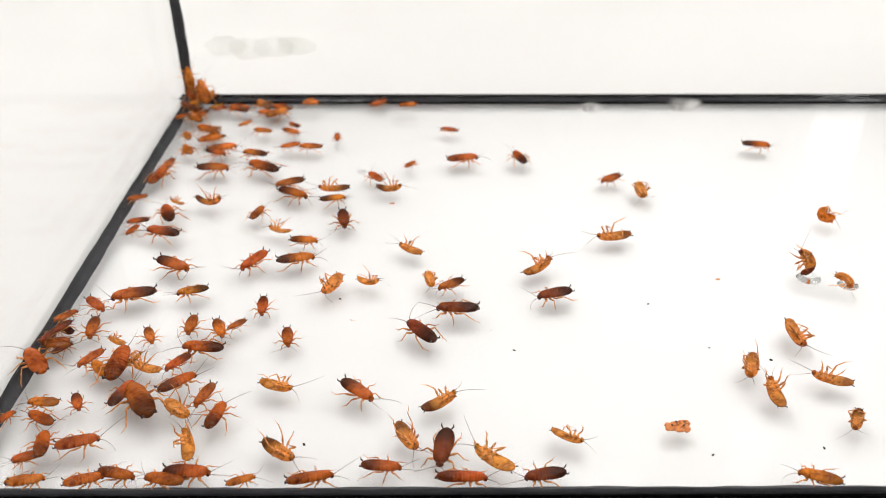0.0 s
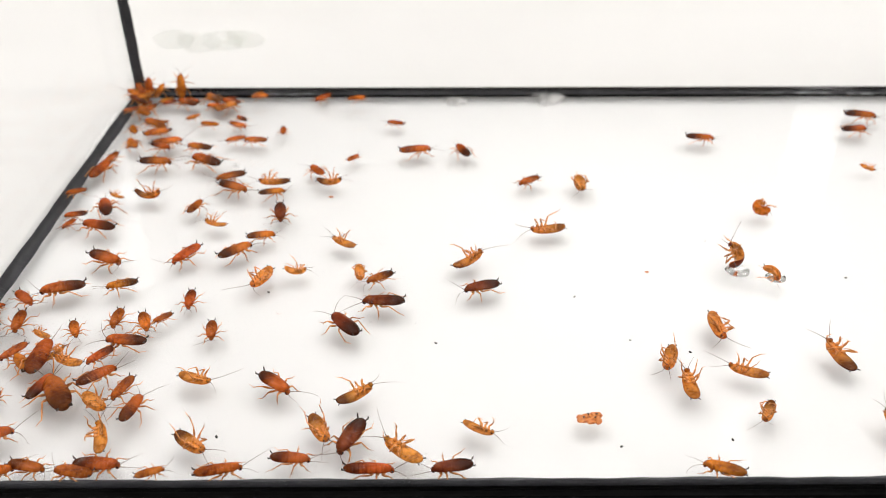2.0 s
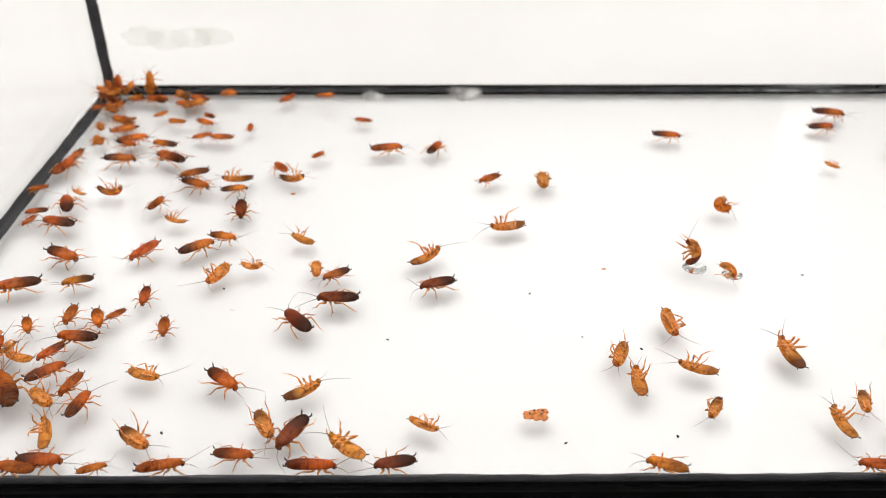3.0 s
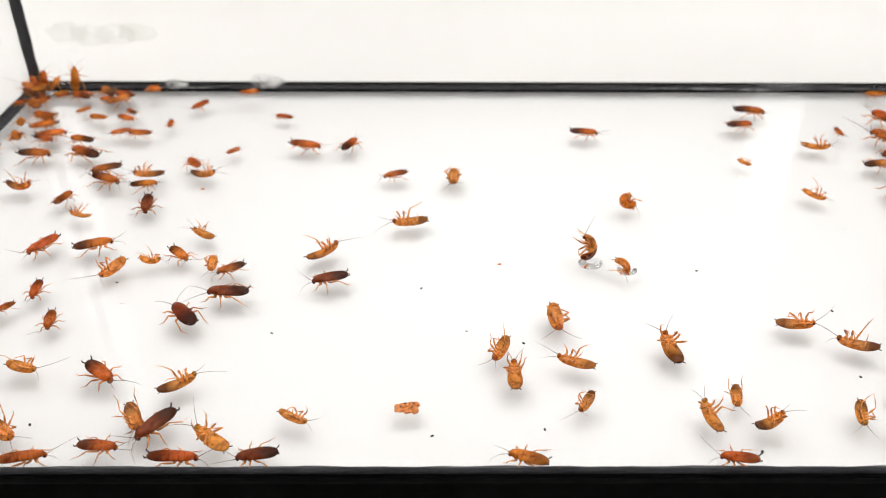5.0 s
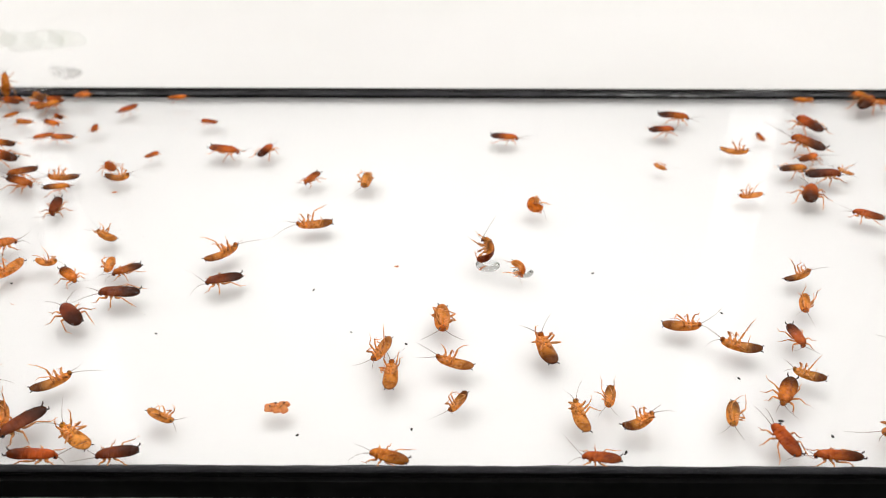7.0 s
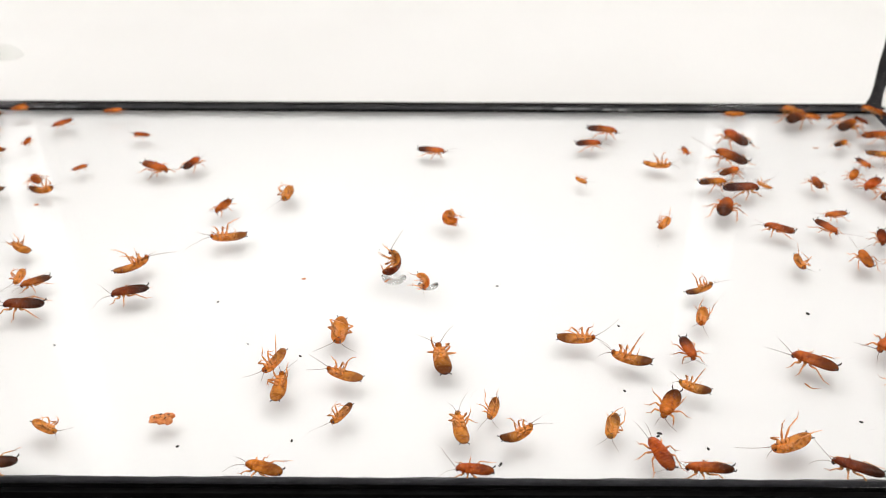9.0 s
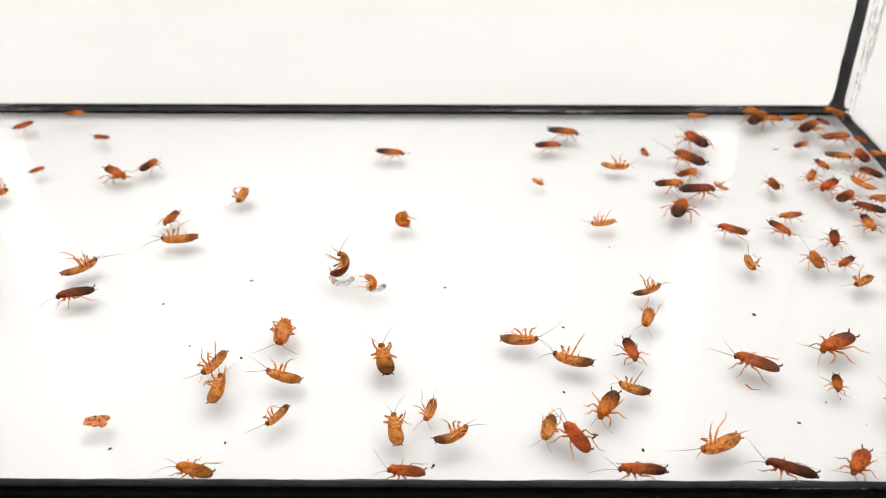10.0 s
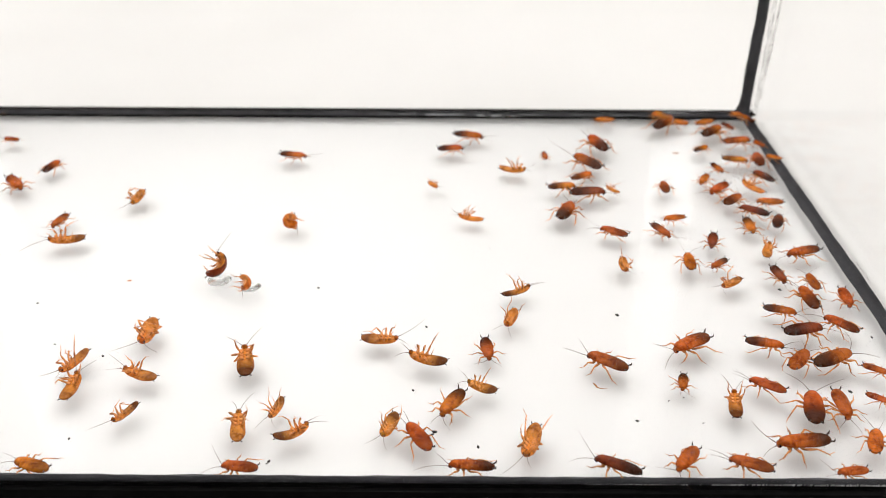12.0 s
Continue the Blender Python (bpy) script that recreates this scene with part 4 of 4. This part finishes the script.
for k in range(7):
    rng = random.Random(k)
    y = 0.281 - 0.0022 * k
    smear("smear", GREY_SMEAR, X1 - 0.0008 - 0.0001 * k, "x", ((y, 0.028 + rng.uniform(0.0, 0.05), 0.0006 + 0.0004 * rng.random(), 0.022 + 0.02 * rng.random()),), "grey silicone streak on the side glass")
smear("smear", SMEAR, X1 - 0.0006, "x", ((0.122, 0.0050, 0.010, 0.0002), (0.113, 0.0064, 0.012, 0.0002)), "whitish wiped film on the side glass")



def go(thing, length, state, variant, rows):
    """Keys a cockroach along (seconds, x, y, heading)."""
    walk(thing, [(t, stance(x, y, heading, length, state, variant)) for t, x, y, heading in rows])


def swing(thing, start, end, degrees):
    """Swings the legs and feelers about their roots between two times."""
    for k, ob in enumerate(o for o in thing.children if o.name.split(".")[0] in ("leg", "antenna")):
        size = degrees * (0.4 if ob.name.startswith("antenna") else 1.0)
        root = ob.location.copy()
        pace = 0.3 if degrees > 12 else 0.55
        rows = [(0.0, 0.0)] if start > 0 else []
        n = int((end - start) / pace)
        rows += [(start + i * pace, size * math.sin(i * 1.7 + k * 2.1) if 0 < i < n else 0.0) for i in range(n + 1)]
        rows += [(12.0, 0.0)] if rows[-1][0] < 11.9 else []
        walk(ob, [(t, pose(*root, 0.5 * a, 0, a)) for t, a in rows])


def motions():
    go(swinging_one, 0.0165, "standing", 2, ((0, 0.1556, 0.0073, -99), (1, 0.1550, 0.0079, -103), (1.5, 0.1552, 0.0084, -110), (2.5, 0.1535, 0.0088, -115), (3, 0.1533, 0.0088, -118), (5, 0.1520, 0.0089, -126), (7, 0.1524, 0.0090, -130), (12, 0.1524, 0.0090, -130)))
    swing(swinging_one, 0.8, 3.2, 16)
    go(curling_one, 0.0109, "curled", 1, ((0, 0.1225, 0.1026, -13), (1, 0.1221, 0.1042, -10), (1.5, 0.1212, 0.1053, -9), (2.5, 0.1210, 0.1056, -13), (3, 0.1208, 0.1065, -9), (5, 0.1216, 0.1064, -12), (7, 0.1211, 0.1058, -8), (12, 0.1211, 0.1058, -8)))
    go(shifting_one, 0.0164, "standing", 1, ((0, 0.0891, 0.1197, 14), (0.5, 0.0909, 0.1198, 19), (1, 0.0917, 0.1196, 33), (1.5, 0.0915, 0.1204, 42), (3, 0.0933, 0.1212, 37), (5, 0.0932, 0.1186, 23), (6.5, 0.0939, 0.1195, 27), (12, 0.0939, 0.1195, 27)))
    go(wandering_one, 0.0128, "standing", 2, ((0, 0.0904, 0.1353, -4), (1.5, 0.1014, 0.1342, 12), (2.5, 0.1007, 0.1328, 8), (3, 0.1031, 0.1304, -13), (5, 0.1328, 0.1122, -45), (5.5, 0.1359, 0.1052, -52), (6, 0.1376, 0.0983, -53), (6.5, 0.1361, 0.0941, -59), (7, 0.1343, 0.0971, -46), (12, 0.1343, 0.0971, -46)))
    go(sliding_one, 0.0167, "standing", 1, ((0, 0.1636, 0.2153, 13), (1, 0.1689, 0.2158, 13), (1.5, 0.1678, 0.2176, 11), (3, 0.1720, 0.2163, 11), (5, 0.1735, 0.2154, -13), (6, 0.1735, 0.2153, -9), (7, 0.1738, 0.2146, -14), (9, 0.1772, 0.2098, -27), (10.5, 0.1817, 0.2033, -44), (12, 0.1833, 0.1960, -47)))
    go(turning_one, 0.0145, "standing", 3, ((0, 0.1940, 0.2168, 109), (2.5, 0.1941, 0.2170, 113), (2.75, 0.1944, 0.2139, 87), (3, 0.1975, 0.2168, 66), (5, 0.1969, 0.2166, 67), (7, 0.1959, 0.2142, 75), (9, 0.1955, 0.2145, 74), (12, 0.1947, 0.2158, 80)))
    go(crossing_one, 0.0123, "standing", 2, ((0, 0.2394, 0.1944, -148), (1, 0.2348, 0.1903, -149), (1.5, 0.2290, 0.1865, -145), (2, 0.2273, 0.1848, -146), (3, 0.2258, 0.1842, -148), (5, 0.2234, 0.1842, -158), (5.5, 0.2233, 0.1840, -152), (6.5, 0.2240, 0.1836, -139), (7, 0.2250, 0.1844, -118), (9, 0.2232, 0.1687, -111), (9.5, 0.2230, 0.1630, -103), (10, 0.2232, 0.1587, -105), (10.5, 0.2225, 0.1575, -106), (12, 0.2224, 0.1571, -104)))
    go(righting_one, 0.0173, "supine", 7, ((0, 0.3345, 0.0497, 106), (1.5, 0.3345, 0.0497, 106), (2.5, 0.3348, 0.0488, 100), (3, 0.3344, 0.0490, 100), (5, 0.3345, 0.0488, 98), (5.5, 0.3337, 0.0495, 96), (6.5, 0.3324, 0.0491, 104), (7, 0.3322, 0.0488, 103), (9, 0.3337, 0.0498, 101), (9.5, 0.3338, 0.0501, 107), (10, 0.3344, 0.0505, 103), (10.5, 0.3353, 0.0487, 98), (11, 0.3357, 0.0486, 99), (12, 0.3359, 0.0487, 103)))
    go(rolling_one, 0.0170, "supine", 1, ((0, 0.4469, 0.0091, -154), (7, 0.4469, 0.0091, -154), (9, 0.4513, 0.0078, -153), (9.5, 0.4510, 0.0072, -151), (10, 0.4495, 0.0079, -151), (10.5, 0.4473, 0.0076, -152), (11, 0.4440, 0.0075, -148), (11.5, 0.4417, 0.0075, -130), (12, 0.4418, 0.0079, -106)))
    go(climbing_one, 0.0154, "standing", 3, ((0, 0.4052, 0.0037, 98), (5.5, 0.4052, 0.0037, 98), (7, 0.4069, 0.0040, 104), (9, 0.4071, 0.0034, 106), (9.5, 0.4075, 0.0035, 110), (9.75, 0.4052, 0.0071, 110), (10, 0.4021, 0.0117, 112), (10.5, 0.4023, 0.0118, 113), (12, 0.4037, 0.0105, 121)))
    go(kicking_one, 0.0127, "supine", 3, ((0, 0.4264, 0.1640, -54), (4.8, 0.4264, 0.1640, -54), (5, 0.4268, 0.1648, -53), (5.5, 0.4281, 0.1671, -51), (6.5, 0.4336, 0.1695, -85), (6.75, 0.4356, 0.1688, -119), (7, 0.4406, 0.1683, -164), (9, 0.4369, 0.1541, -121), (9.5, 0.4325, 0.1532, -149), (10, 0.4304, 0.1559, -163), (10.5, 0.4274, 0.1595, -194), (12, 0.4220, 0.1625, -197)))
    go(edging_one, 0.0118, "standing", 1, ((0, 0.1137, 0.2880, -138), (3, 0.1089, 0.2815, -129), (5, 0.1052, 0.2670, -124), (6, 0.1055, 0.2672, -123), (7, 0.1045, 0.2690, -132), (9, 0.1047, 0.2675, -133), (12, 0.1047, 0.2675, -133)))
    swing(wandering_one, 3, 7.4, 16)
    swing(crossing_one, 0, 10.6, 16)
    swing(climbing_one, 9.2, 10.4, 16)
    swing(righting_one, 0, 12, 11)
    swing(rolling_one, 8.8, 12, 11)
    swing(kicking_one, 4.8, 12, 11)
    swing(shifting_one, 0, 1.6, 16)
    swing(curling_one, 0, 2, 11)
    swing(sliding_one, 0, 12, 16)
    swing(edging_one, 3, 6, 16)
    walk(climber, [(t, stance(x, y, h, 0.0140, "standing", 1, z, p)) for t, x, y, h, z, p in ((0.0, 0.0032, 0.2850, 125, 0.0159, -80), (0.4, 0.0042, 0.2850, 118, 0.0139, -76), (1.0, 0.0150, 0.2855, 95, 0.0060, -60), (1.5, 0.0269, 0.2855, 88, 0.0073, -72), (12.0, 0.0269, 0.2855, 88, 0.0073, -72))])
    walk(follower, [(t, stance(x, y, h, 0.0150, "standing", 4, z, p)) for t, x, y, h, z, p in ((0.0, 0.0108, 0.2835, 120, 0.0086, -52), (0.5, 0.0088, 0.2835, 130, 0.0066, -40), (1.2, 0.0011, 0.2840, 160, 0.0029, -12), (12.0, 0.0011, 0.2840, 160, 0.0029, -12))])
    swing(climber, 0, 1.6, 16)
    swing(follower, 0, 1.4, 16)


motions()
